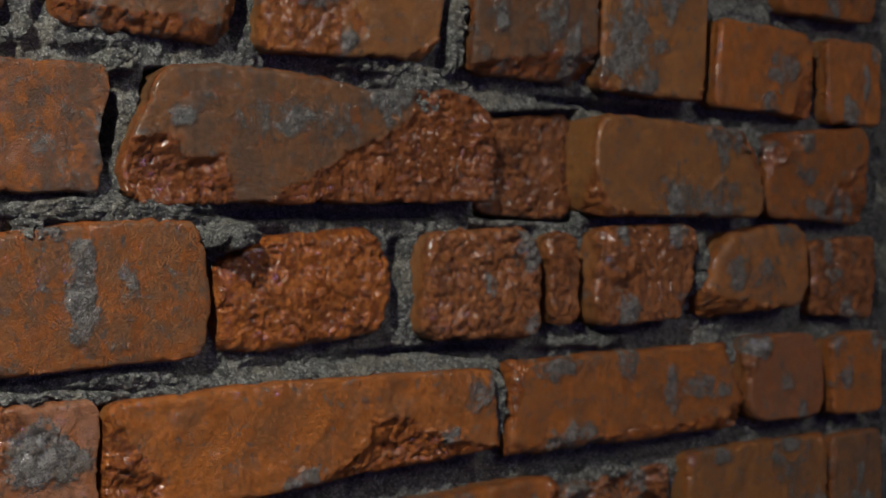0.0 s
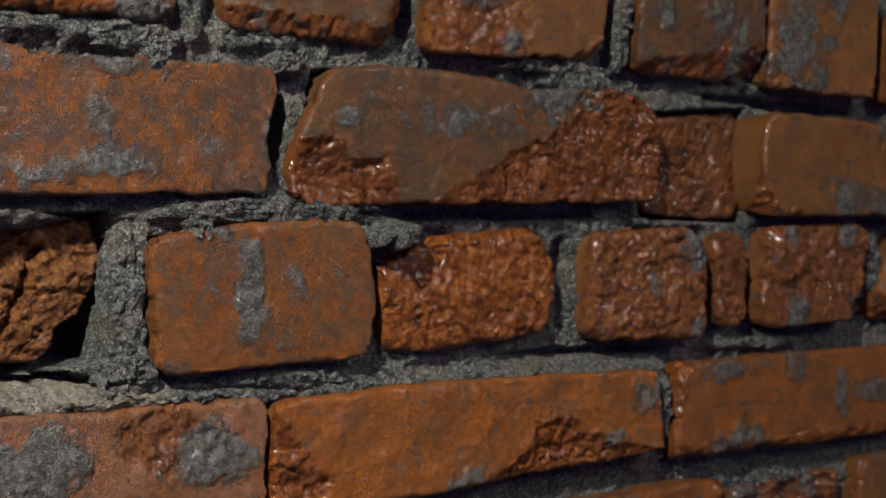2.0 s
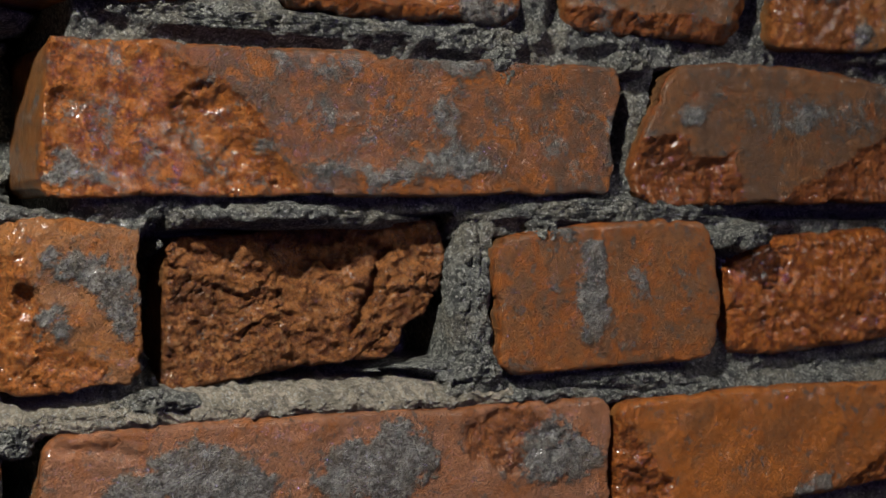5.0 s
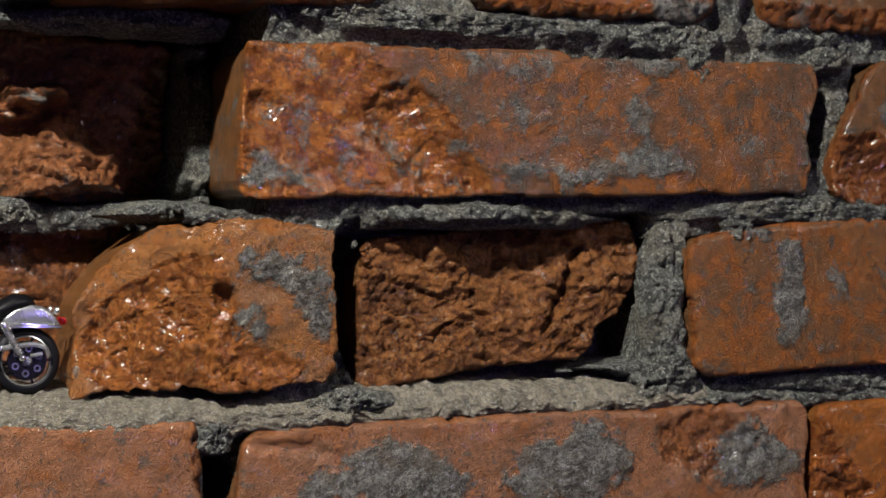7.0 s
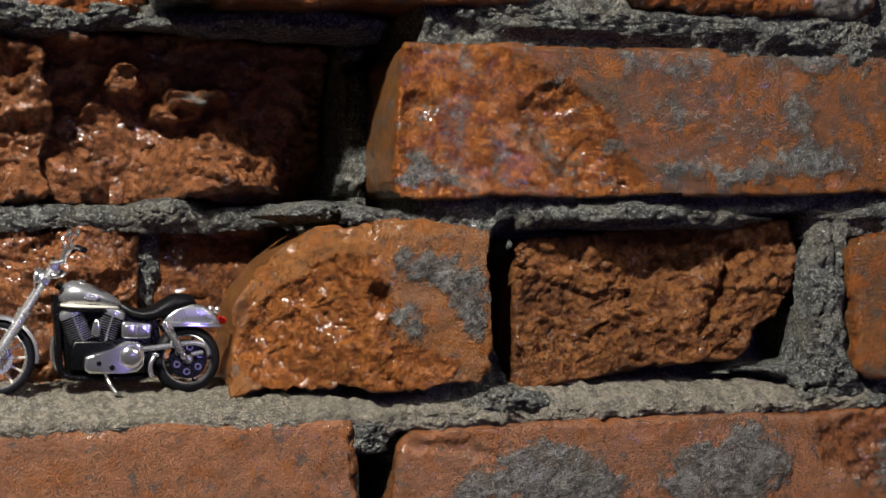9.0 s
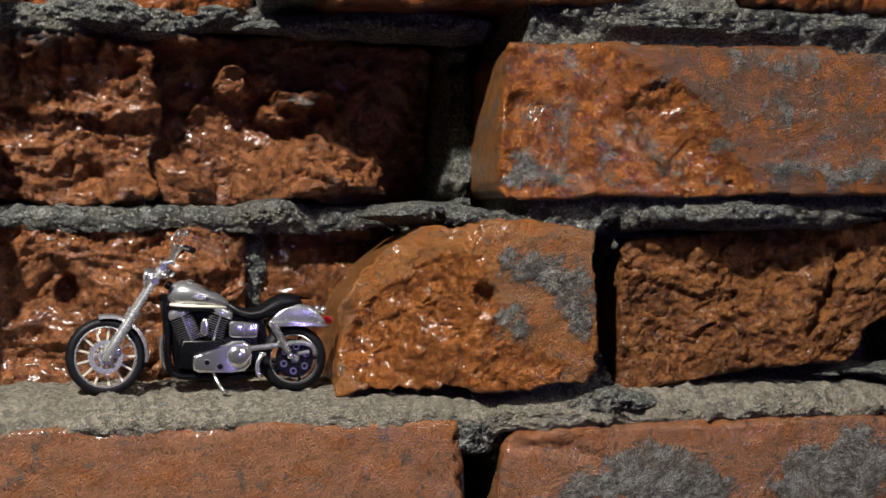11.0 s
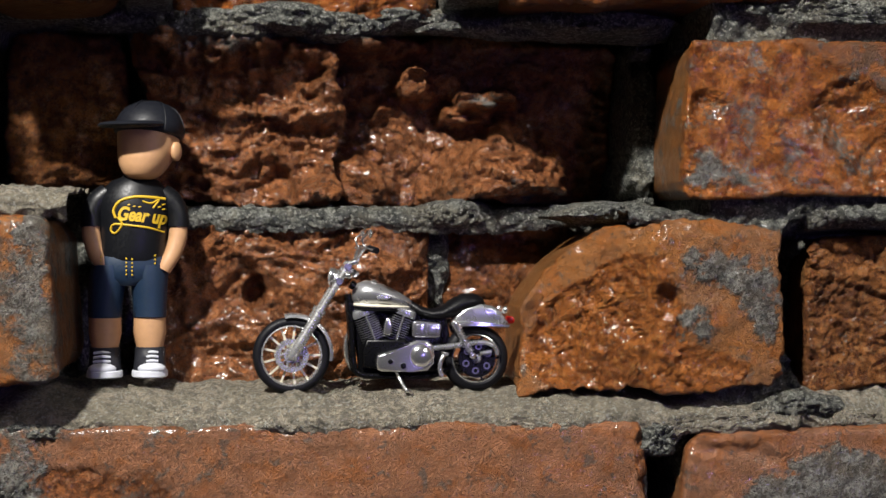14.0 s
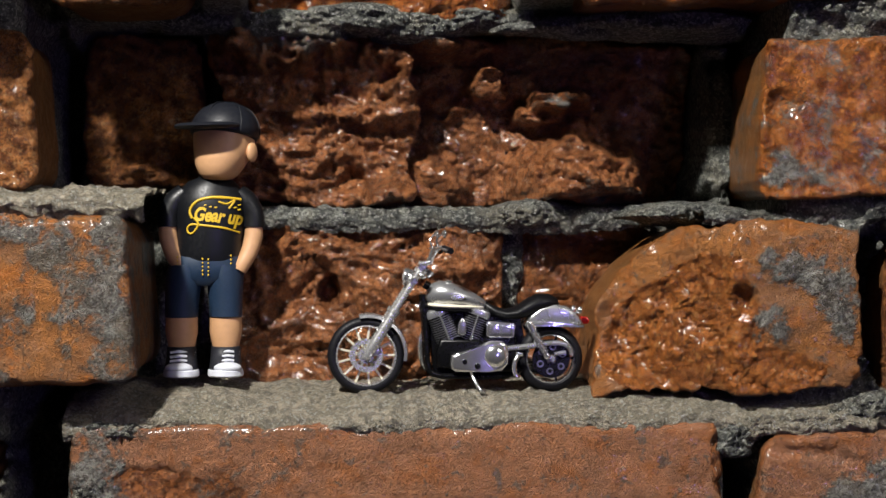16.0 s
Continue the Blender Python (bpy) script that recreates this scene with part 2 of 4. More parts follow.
def brick(corners, y0=0.0, material=None, seed=1, deep=0.05, cell=0.0012, edge=0.0025, round_off=0.006, wobble=0.0012,
          relief=0.0007, rough=0.0, size=0.03, tilt=(0, 0), chips=(), pits=(), smears=(), crust=0.0, raw=0.0,
          patches=(), top=(), under=(), right=(), left=(), worn=0):
    """One brick. corners: millimetres along and up, from the upper left, clockwise.
    chips: (u, v, angle, slope, most) cut away what lies beyond a line through u, v, towards the angle.
    pits: (u, v, ru, rv, depth) hollows; negative depth for bulges. smears: (u, v, ru, rv, weight) of cement.
    patches: (kind, depth, ramp, x, z, x, z, ...) areas with ragged borders, in millimetres: "raw" fracture, "glaze" smoother fracture, "smooth" hollow or
    "smear" of cement. worn: further chipped corners and smears. top, under, right, left: offsets outwards in millimetres, evenly spaced along that edge."""
    if worn:
        dice = random.Random(seed)
        chips = list(chips) + [(dice.choice((0.06, 0.94)), dice.choice((0.1, 0.9)), 0, 0, 0.01) for _ in range(worn)]
        chips = [c if c[3] else (c[0], c[1], math.degrees(math.atan2(c[1] - 0.5, c[0] - 0.5)) + dice.uniform(-25, 25), dice.uniform(0.5, 1.0),
                                 dice.uniform(0.006, 0.013)) for c in chips]
        smears = list(smears) + [(dice.uniform(0.1, 0.9), dice.choice((0.1, 0.5, 0.9)), dice.uniform(0.06, 0.2), dice.uniform(0.12, 0.35), 0.95) for _ in range(worn + 1)]
        crust = max(crust, dice.uniform(0.05, 0.22))
    q = np.array(corners, float).reshape(4, 2) / 1000
    wide, high = (q[1] - q[0] + q[2] - q[3])[0] / 2, (q[0] - q[3] + q[1] - q[2])[1] / 2
    COVERED.append((corners, y0, y0 + deep * 0.6))
    nu, nv = max(6, int(wide / cell)), max(6, int(high / cell))
    u, v = np.meshgrid(np.linspace(0, 1, nu + 1), np.linspace(0, 1, nv + 1))
    a, b = u * wide, v * high
    r = round_off * (0.6 + 0.9 * hashed(np.int64(seed), np.int64(3), np.int64(5)))
    ca, cb = np.clip(a, r, wide - r), np.clip(b, r, high - r)
    da, db = a - ca, b - cb
    far = np.hypot(da, db)
    both = (np.abs(da) > 0) & (np.abs(db) > 0)
    fit_in = np.where(both, np.maximum(np.abs(da), np.abs(db)) / np.maximum(far, 1e-9), 1.0)
    a, b = ca + da * fit_in, cb + db * fit_in
    u2, v2 = a / wide, b / high
    x = (q[3, 0] * (1 - u2) + q[2, 0] * u2) * (1 - v2) + (q[0, 0] * (1 - u2) + q[1, 0] * u2) * v2
    z = (q[3, 1] * (1 - u2) + q[2, 1] * u2) * (1 - v2) + (q[0, 1] * (1 - u2) + q[1, 1] * u2) * v2
    for line, along, share, way in ((top, u, v, 1), (under, u, 1 - v, -1)):
        if line:
            z = z + way * share * np.interp(along, np.linspace(0, 1, len(line)), line) / 1000
    for line, along, share, way in ((right, v, u, 1), (left, v, 1 - u, -1)):
        if line:
            x = x + way * share ** 2 * np.interp(along, np.linspace(0, 1, len(line)), line) / 1000
    ea, eb = np.minimum(u, 1 - u) * wide, np.minimum(v, 1 - v) * high
    rim = np.minimum(ea, eb)
    near = np.exp(-rim / 0.006)
    near_x, near_z = np.exp(-ea / 0.006), np.exp(-eb / 0.006)
    bite = 0.0045 * np.clip(fractal(x, z, 0.022, seed + 44, 5, 0.65) - 0.16, 0, 0.5)
    x = x + near_x * (wobble * fractal(x, z, 0.03, seed + 40, 5, 0.62) + np.sign(0.5 - u) * bite)
    z = z + near_z * (wobble * fractal(x, z, 0.03, seed + 50, 5, 0.62) + np.sign(0.5 - v) * bite)
    y = y0 + (u - 0.5) * tilt[0] + (v - 0.5) * tilt[1] + relief * fractal(x, z, 0.02, seed, 5, 0.6)
    mask = np.full_like(x, float(raw))
    if rough:
        bent = 0.25 * size * fractal(x, z, size, seed + 5, 3)
        y = y - rough * (1.1 * scoops((x + bent) * 0.75, (z - bent) * 1.2, size, seed + 7, 4) + 0.5 * fractal(x, z, size * 1.7, seed + 9, 3))
        y = y - 0.0010 * fractal(x, z, 0.006, seed + 11, 3, 0.75)
        line = np.abs(fractal(x, z * 1.3, 0.05, seed + 13, 4, 0.55))
        y = y + 0.0022 * step(0.03, 0.0, line)
        mask = np.maximum(mask, 0.9)
    warp = 0.004 * fractal(x, z, 0.022, seed + 21, 4, 0.55)
    for n, (cu, cv, angle, slope, most) in enumerate(chips):
        way = (math.cos(radians(angle)), math.sin(radians(angle)))
        beyond = (u - cu) * wide * way[0] + (v - cv) * high * way[1] + warp * (1 + 0.4 * n)
        cut = np.clip(beyond, 0, None) * slope
        cut = most * (1 - np.exp(-cut / most))
        inside = step(0.0, 0.0016, beyond)
        y = y + cut + inside * (0.003 * scoops(x + warp, z, 0.016, seed + 60 + n, 3) - 0.0010 * fractal(x, z, 0.006, seed + 65 + n, 3, 0.75) + 0.0016 * step(0.03, 0.0, np.abs(fractal(x, z, 0.04, seed + 68 + n, 4, 0.55))))
        mask = np.maximum(mask, inside)
    for n, (cu, cv, ru, rv, depth) in enumerate(pits):
        d = np.hypot((u - cu) / ru, (v - cv) / rv) + (0.45 if depth > -0.02 else 0.15) * fractal(x, z, 0.016, seed + 80 + n, 4, 0.6)
        inside = step(1.0, 0.55, d) if depth > -0.02 else step(1.0, 0.15, d)
        y = y + depth * inside + inside * 0.0012 * fractal(x, z, 0.006, seed + 90 + n, 3)
        mask = np.maximum(mask, inside if depth > 0 else 0)
    daubs = []
    for n, (kind, depth, ramp, *line) in enumerate(patches):
        d = inside_by(x, z, line) + 0.0035 * fractal(x, z, 0.016, seed + 120 + n, 5, 0.62)
        inside = step(0.0, 0.0012, d)
        if kind == "smear":
            daubs.append((step(-0.004, 0.007, d + 0.004 * fractal(x, z, 0.007, seed + 150 + n, 3, 0.7)), depth))
            continue
        cut = depth / 1000 * (1 - np.exp(-np.clip(d, 0, None) * 1000 / ramp))
        y = y + cut
        if kind == "glaze":
            y = y + inside * 0.0022 * fractal(x, z, 0.02, seed + 140 + n, 3, 0.45)
            mask = np.maximum(mask, inside)
        if kind == "raw":
            grain = 0.0024 * scoops(x + warp, z, 0.017, seed + 130 + n, 4) - 0.0012 * fractal(x, z, 0.007, seed + 135 + n, 3, 0.75)
            y = y + inside * (grain + 0.0018 * step(0.03, 0.0, np.abs(fractal(x, z, 0.035, seed + 138 + n, 4, 0.55))))
            mask = np.maximum(mask, inside)
    smear = np.full_like(x, crust)
    smear = smear + 0.28 * (fractal(x, z, 0.018, seed + 31, 4, 0.6)) * (crust > 0)
    for n, (cu, cv, ru, rv, weight) in enumerate(smears):
        d = np.hypot((u - cu) / ru, (v - cv) / rv) + 0.8 * fractal(x, z, 0.014, seed + 35 + n, 4, 0.6)
        smear = np.maximum(smear, 0.85 * weight * step(1.35, 0.25, d))
    for daub, weight in daubs:
        smear = np.maximum(smear, daub * weight * 0.9)
    y = y - 0.0008 * step(0.3, 0.8, smear) * (1 + fractal(x, z, 0.006, seed + 37, 3, 0.8))
    e = edge * (1 + 0.8 * fractal(x, z, 0.018, seed + 70, 3))
    t = np.clip(1 - rim / np.maximum(e, 1e-4), 0, 1)
    y = y + e * (1 - np.sqrt(np.maximum(0, 1 - t * t)))
    mask = np.maximum(mask, 0.62 * step(0.35, 1.0, t))
    top = y0 - 0.06
    y = np.maximum(y, top)
    places = np.stack([x, y, z + Z0], -1)
    faces = grid_faces(nv + 1, nu + 1)
    n = np.arange((nv + 1) * (nu + 1)).reshape(nv + 1, nu + 1)
    ring = np.concatenate([n[0, :-1], n[:-1, -1], n[-1, :0:-1], n[:0:-1, 0]])
    flat = places.reshape(-1, 3)
    middle = flat[ring].mean(0)
    tags = {"raw": mask.reshape(-1), "smear": smear.reshape(-1)}
    rings, last, total = [flat], ring, len(flat)
    sides = []
    base = flat[ring]
    even = np.mean([np.roll(base, k, axis=0) for k in range(-9, 10)], axis=0)
    back = y0 + deep
    for k, share in enumerate((0.12, 0.3, 0.6, 1.0)):
        blend = (0.35, 0.75, 1.0, 1.0)[k]
        one = base * (1 - blend) + even * blend
        one[:, 1] = base[:, 1] * (1 - share) + max(back, base[:, 1].max() + 0.004) * share
        wob = 0.0006 * fractal(base[:, 0] + 0.3 * k, base[:, 2] + one[:, 1], 0.02, seed + 75, 4, 0.6)
        one[:, 0] += np.sign(base[:, 0] - middle[0]) * (wob - 0.0004)
        one[:, 2] += np.sign(base[:, 2] - middle[2]) * (wob - 0.0004)
        rings.append(one)
        fresh = np.arange(len(ring)) + total
        sides.append(np.stack([last, fresh, np.roll(fresh, -1), np.roll(last, -1)], -1))
        last, total = fresh, total + len(ring)
    tags = {"raw": np.concatenate([tags["raw"], np.full(4 * len(ring), 0.35)]),
            "side": np.concatenate([np.zeros(len(flat)), np.full(4 * len(ring), 1.0)]),
            "smear": np.concatenate([tags["smear"], np.tile(np.clip(smear.reshape(-1)[ring], 0, 0.5), 4)])}
    return sheet("brick", np.concatenate(rings), np.concatenate([faces, *sides]), material or brick_brown, wall_brick, tags)


# the course above
# unseen brick, set forward as an overhang to shade the one below it
brick((-185, 140, -126, 140, -124, 92, -185, 92), -0.030, brick_dark, 100)
brick((-112, 135, -60, 135, -60, 89, -112, 88), 0.004, brick_dark, 101, rough=0.006, raw=1)
brick((-41, 140, 60, 140, 61, 88, -41, 86), 0.050, brick_orange, 102, rough=0.010, size=0.022, raw=1)
brick((80, 142, 205, 151, 204, 93, 81, 88), 0.0, brick_orange, 103, wobble=0.003, chips=((0.3, 0.1, -90, 0.6, 0.01),), worn=2)
brick((222, 146, 344, 152, 345, 92, 240, 92), 0.0, brick_orange, 104, wobble=0.003, chips=((0.5, 0.12, -90, 0.8, 0.012),), worn=3)
brick((367, 154, 465, 159, 464, 91, 368, 92), 0.0, brick_brown, 105, crust=0.28, chips=((0.2, 0.16, -90, 0.6, 0.01), (0.9, 0.3, -20, 0.6, 0.01)), worn=2)
brick((480, 152, 602, 161, 588, 93, 479, 90), 0.0, brick_tan, 106, pits=((0.18, 0.4, 0.34, 0.9, 0.002),), chips=((0.8, 0.05, -60, 0.9, 0.012),), worn=3)
brick((617, 160, 715, 163, 714, 90, 615, 90), 0.0, brick_brown, 107, crust=0.3, chips=((0.25, 0.14, -80, 0.9, 0.012), (0.8, 0.15, -60, 0.9, 0.012)), worn=2)
brick((721, 157, 816, 159, 813, 87, 716, 88), 0.0, brick_tan, 108, smears=((0.25, 0.4, 0.32, 0.7, 1),), worn=3)
brick((829, 140, 928, 138, 935, 83, 823, 85), 0.0, brick_orange, 109, chips=((0.8, 0.3, -40, 0.5, 0.01),), worn=2)
brick((945, 138, 1011, 138, 1011, 82, 948, 81), 0.0, brick_orange, 110, worn=3)
brick((896, 210, 1011, 215, 1004, 151, 897, 149), 0.0, brick_orange, 111, worn=2)
# the upper course
brick((-176, 81, -116, 79, -113, 21, -176, 22), 0.002, brick_dark, 120, rough=0.003, size=0.03)
brick((-108, 86, -62, 86, -60, 25, -109, 25), 0.070, brick_dark, 121, rough=0.008, size=0.02, raw=1)
brick((-58, 88, 25, 89, 24, 19, -50, 18), 0.062, brick_niche, 122, rough=0.013, size=0.026, raw=1, cell=0.0009, wobble=0.004, smears=((0.45, 0.93, 0.3, 0.10, 0.9),),
      pits=((0.62, 0.70, 0.30, 0.22, 0.012), (0.3, 0.3, 0.5, 0.3, -0.005), (0.34, 0.9, 0.36, 0.16, -0.016)),
      patches=(("smooth", -9, 9, -30, 84, 14, 84, 17, 62, -8, 50, -34, 62),))
brick((19, 88, 137, 84, 136, 19, 19, 18), 0.078, brick_niche, 123, tilt=(0, -0.022), rough=0.010, size=0.030, raw=1, cell=0.0009, deep=0.04,
      pits=((0.62, 0.08, 0.32, 0.50, -0.040), (0.55, 0.61, 0.13, 0.08, -0.019), (0.49, 0.54, 0.11, 0.08, -0.017), (0.60, 0.66, 0.07, 0.06, -0.010), (0.14, 0.93, 0.22, 0.13, -0.020), (0.30, 0.70, 0.08, 0.12, -0.014),
            (0.10, 0.12, 0.14, 0.2, -0.012)), smears=((0.62, 0.02, 0.15, 0.12, 0.7), (0.52, 0.60, 0.10, 0.06, 0.9), (0.12, 0.95, 0.2, 0.05, 0.6)))
brick((150, 77, 394, 80, 391, 23, 147, 18), 0.0, brick_mixed, 124, cell=0.0010, crust=0.3, deep=0.075, edge=0.002, round_off=0.003, right=(0, 1, -3, -1, 3, 0),
      top=(0, 0.5, 0, -1, 0, -3, -1, -3, -2), patches=(
      ("glaze", 3, 2.5, 147, 77, 177, 83, 206, 68, 215, 66, 227, 55, 237, 42, 250, 19, 190, 16, 146, 16),
      ("raw", 5, 4, 191, 59, 213, 65, 237, 42, 248, 20, 220, 19, 200, 41),
      ("smooth", 4.5, 4, 148, 58, 156, 61, 166, 54, 160, 47, 148, 47),
      ("smear", 1.1, 1, 148, 39, 168, 33, 177, 25, 175, 20, 149, 21),
      ("smear", 1, 1, 245, 38, 284, 34, 314, 42, 334, 40, 337, 28, 284, 24, 248, 28), ("smear", 1.1, 1, 286, 81, 319, 83, 333, 77, 324, 66, 311, 70),
      ("smear", 0.85, 1, 304, 66, 322, 57, 319, 36, 300, 45),
      ("smear", 0.7, 1, 230, 54, 260, 61, 280, 50, 274, 43, 243, 45),
      ("smear", 0.55, 1, 236, 79, 272, 78, 286, 65, 260, 60, 231, 63), ("smear", 0.9, 1, 388, 60, 396, 60, 396, 26, 384, 34)))
brick((417, 83, 632, 80, 634, 24, 400, 18), 0.0, brick_brown, 125, cell=0.0010, crust=0.12, round_off=0.008,
      chips=((0.98, 0.8, 60, 0.7, 0.01),), right=(-3, 0, 2, 0, -4), left=(-4, 1, 2, -2, -6), top=(-4, 0, 1, 0, -4, -3, 0, -4),
      patches=(("raw", 6, 4, 394, 46, 406, 49, 424, 50, 436, 41, 455, 44, 459, 33, 465, 17, 415, 15, 394, 27),
      ("raw", 3.5, 3.5, 468, 17, 505, 34, 537, 51, 562, 59, 578, 81, 638, 86, 642, 23, 559, 18),
      ("smear", 1.2, 1, 529, 92, 578, 96, 574, 77, 564, 59, 544, 68), ("smear", 1, 1, 428, 61, 439, 60, 438, 51, 428, 52),
      ("smear", 0.6, 1, 440, 70, 540, 72, 545, 50, 470, 45)))
brick((636, 69, 713, 76, 709, 16, 633, 17), 0.015, brick_red, 126, rough=0.003, size=0.04, raw=1)
brick((708, 76, 859, 71, 871, 19, 704, 17), -0.006, brick_tan, 127, round_off=0.01, smears=((0.5, 0.25, 0.2, 0.2, 0.85), (0.75, 0.3, 0.1, 0.2, 0.8)),
      chips=((0.2, 0.05, -100, 0.6, 0.01), (0.85, 0.85, 40, 0.5, 0.01)), worn=2)
brick((881, 72, 997, 82, 997, 15, 874, 19), 0.0, brick_orange, 128, round_off=0.01, chips=((0.3, 0.8, 120, 0.5, 0.012), (0.6, 0.3, -60, 0.3, 0.006)), worn=3)
# the middle course
brick((-185, 14, -80, 12, -77, -47, -185, -49), -0.014, brick_gold, 130, crust=0.1, deep=0.085, edge=0.0035, round_off=0.004, cell=0.0011, relief=0.0012,
      smears=((0.93, 0.55, 0.10, 0.7, 1.05), (0.76, 0.78, 0.10, 0.25, 1.0), (0.82, 0.6, 0.10, 0.5, 0.8), (0.5, 0.3, 0.2, 0.3, 0.6), (0.93, 0.3, 0.08, 0.4, 0.85), (0.62, 0.9, 0.2, 0.12, 0.8), (0.66, 0.5, 0.05, 0.5, 0.6)))
brick((-50, 11, 59, 11, 59, -58, -50, -58), 0.058, brick_niche, 131, rough=0.011, size=0.032, raw=1, cell=0.001,
      pits=((0.36, 0.6, 0.05, 0.09, 0.010), (0.8, 0.8, 0.2, 0.25, -0.006)))
brick((65, 10, 146, 10, 146, -57, 65, -57), 0.074, brick_red, 132, rough=0.004, raw=1)
brick((118, 10, 184, 10, 186, -50, 88, -55), 0.0, brick_gold, 133, cell=0.0009, deep=0.085, edge=0.0015, round_off=0.002, relief=0.0016, wobble=0.004, top=(-2, -1, 0, 0, 0, 0, -1),
      left=(1, 4, 7, 13, 11, 9, -2), patches=(("smooth", 62, 60, 60, -70, 60, 30, 140, 30, 134, -70), ("smooth", 7, 14, 60, 0, 116, -2, 150, 6, 190, 4, 190, 30, 60, 30),
      ("raw", 3.2, 3, 111, -10, 126, -1, 140, -2, 145, -12, 149, -35, 173, -42, 168, -58, 101, -56, 89, -40, 99, -20),
      ("raw", 3.2, 3, 111, -16, 130, -8, 140, -21, 134, -37, 105, -41),
      ("smooth", 5, 2.5, 137, -14, 145, -13, 146, -22, 140, -24),
      ("smear", 1.2, 1, 142, 1, 164, 0, 180, -8, 185, -36, 174, -35, 166, -17, 155, -14, 145, -8), ("smear", 1.2, 1, 146, -25, 155, -20, 160, -29, 155, -35, 146, -34), ("smooth", 12, 9, 168, -62, 194, -62, 194, -36)))
brick((199, 5, 318, 13, 316, -44, 196, -56), 0.0125, brick_dark, 134, cell=0.0009, rough=0.006, size=0.022, raw=1, deep=0.05, round_off=0.006, edge=0.003,
      top=(-1, 0, -1, 0, 1, 0), under=(0, -1, -2, -2, -1, 0), right=(-10, -8, 0, 2, 1), patches=(
      ("smooth", 3.5, 6, 227, 8, 294, 12, 289, -2, 274, -15, 250, -17, 236, -11),
      ("raw", 9, 2, 291, 4, 296, 2, 289, -13, 284, -27, 275, -35, 274, -31, 283, -18),
      ("smooth", 26, 6, 291, -47, 299, -29, 319, -27, 322, -57, 291, -56)))
brick((333, 8, 445, 14, 449, -48, 337, -53), -0.001, brick_pale, 135, cell=0.0009, crust=0.14, edge=0.003, round_off=0.007, top=(-3, -1, 0, 1, 0, -2), right=(-5, 0, 1, 0, -3),
      patches=(("smear", 1.2, 1, 375, 5, 388, 7, 390, -29, 384, -44, 374, -38), ("smear", 1, 1, 398, -6, 411, -7, 410, -23, 401, -22),
      ("smear", 1.1, 1, 351, 12, 375, 13, 370, 4, 360, 2), ("smear", 0.9, 1, 357, -9, 367, -11, 364, -21, 358, -19), ("smear", 0.9, 1, 388, -36, 401, -35, 410, -44, 392, -45)), chips=((0.3, 0.03, -90, 0.6, 0.01),))
brick((455, 4, 560, 11, 566, -43, 455, -49), 0.003, brick_orange, 136, cell=0.0009, rough=0.0022, size=0.03, raw=1, round_off=0.012, edge=0.007, right=(-8, -2, 1, -1, -6),
      under=(0, 1, 0, -2), patches=(("smooth", 26, 8, 445, 15, 500, 16, 496, 9, 478, 0, 455, -6, 445, -10), ("raw", 4, 2.5, 544, 0, 559, 0, 561, -10, 548, -11)))
brick((584, 10, 664, 11, 668, -48, 582, -47), -0.003, brick_red, 137, rough=0.003, size=0.035, raw=0.9, round_off=0.010, edge=0.004, worn=2)
brick((674, 10, 701, 8, 701, -43, 678, -43), 0.001, brick_red, 138, rough=0.002, size=0.03, raw=1, round_off=0.010)
brick((713, 12, 806, 15, 797, -41, 709, -45), -0.002, brick_red, 139, rough=0.002, size=0.035, chips=((0.9, 0.2, -30, 0.7, 0.012),), pits=((0.2, 0.7, 0.2, 0.3, -0.003),), round_off=0.01, worn=2)
brick((830, 10, 919, 18, 926, -37, 807, -43), -0.002, brick_gold, 140, round_off=0.018, edge=0.006, chips=((0.4, 0.14, -100, 0.8, 0.012),), worn=3)
brick((933, 5, 1011, 9, 1009, -49, 933, -44), 0.002, brick_red, 141, rough=0.002, worn=2)
# the lower course
brick((-185, -60, -131, -61, -132, -114, -185, -113), 0.016, brick_red, 150, rough=0.003)
brick((-102, -62, 133, -62, 135, -116, -102, -118), 0.0, brick_pink, 151, cell=0.0011, edge=0.004, relief=0.0012, raw=0.3,
      smears=((0.04, 0.6, 0.07, 0.5, 1), (0.26, 0.5, 0.10, 0.45, 0.55), (0.16, 0.92, 0.2, 0.1, 0.55)), chips=((0.985, 0.3, 0, 0.6, 0.01),), pits=((0.14, 0.5, 0.14, 0.3, 0.002),))
brick((149, -66, 390, -64, 392, -112, 143, -113), 0.0, brick_pink, 152, cell=0.0010, edge=0.003, relief=0.0012, crust=0.08, top=(-2, 0, 0, 0.5, 0, 1, 0),
      patches=(("smear", 1.25, 1, 155, -96, 177, -82, 204, -70, 229, -78, 237, -89, 237, -100),
      ("smear", 1.15, 1, 243, -96, 260, -77, 291, -66, 305, -74, 310, -90, 284, -103),
      ("smear", 1.1, 1, 342, -83, 360, -68, 383, -82, 387, -96, 345, -101), ("smooth", 2.2, 2, 140, -69, 160, -71, 186, -75, 187, -79, 160, -75, 140, -73), ("raw", 2, 2, 334, -75, 346, -73, 345, -90, 334, -91)),
      pits=((0.8, 0.7, 0.12, 0.35, 0.002),))
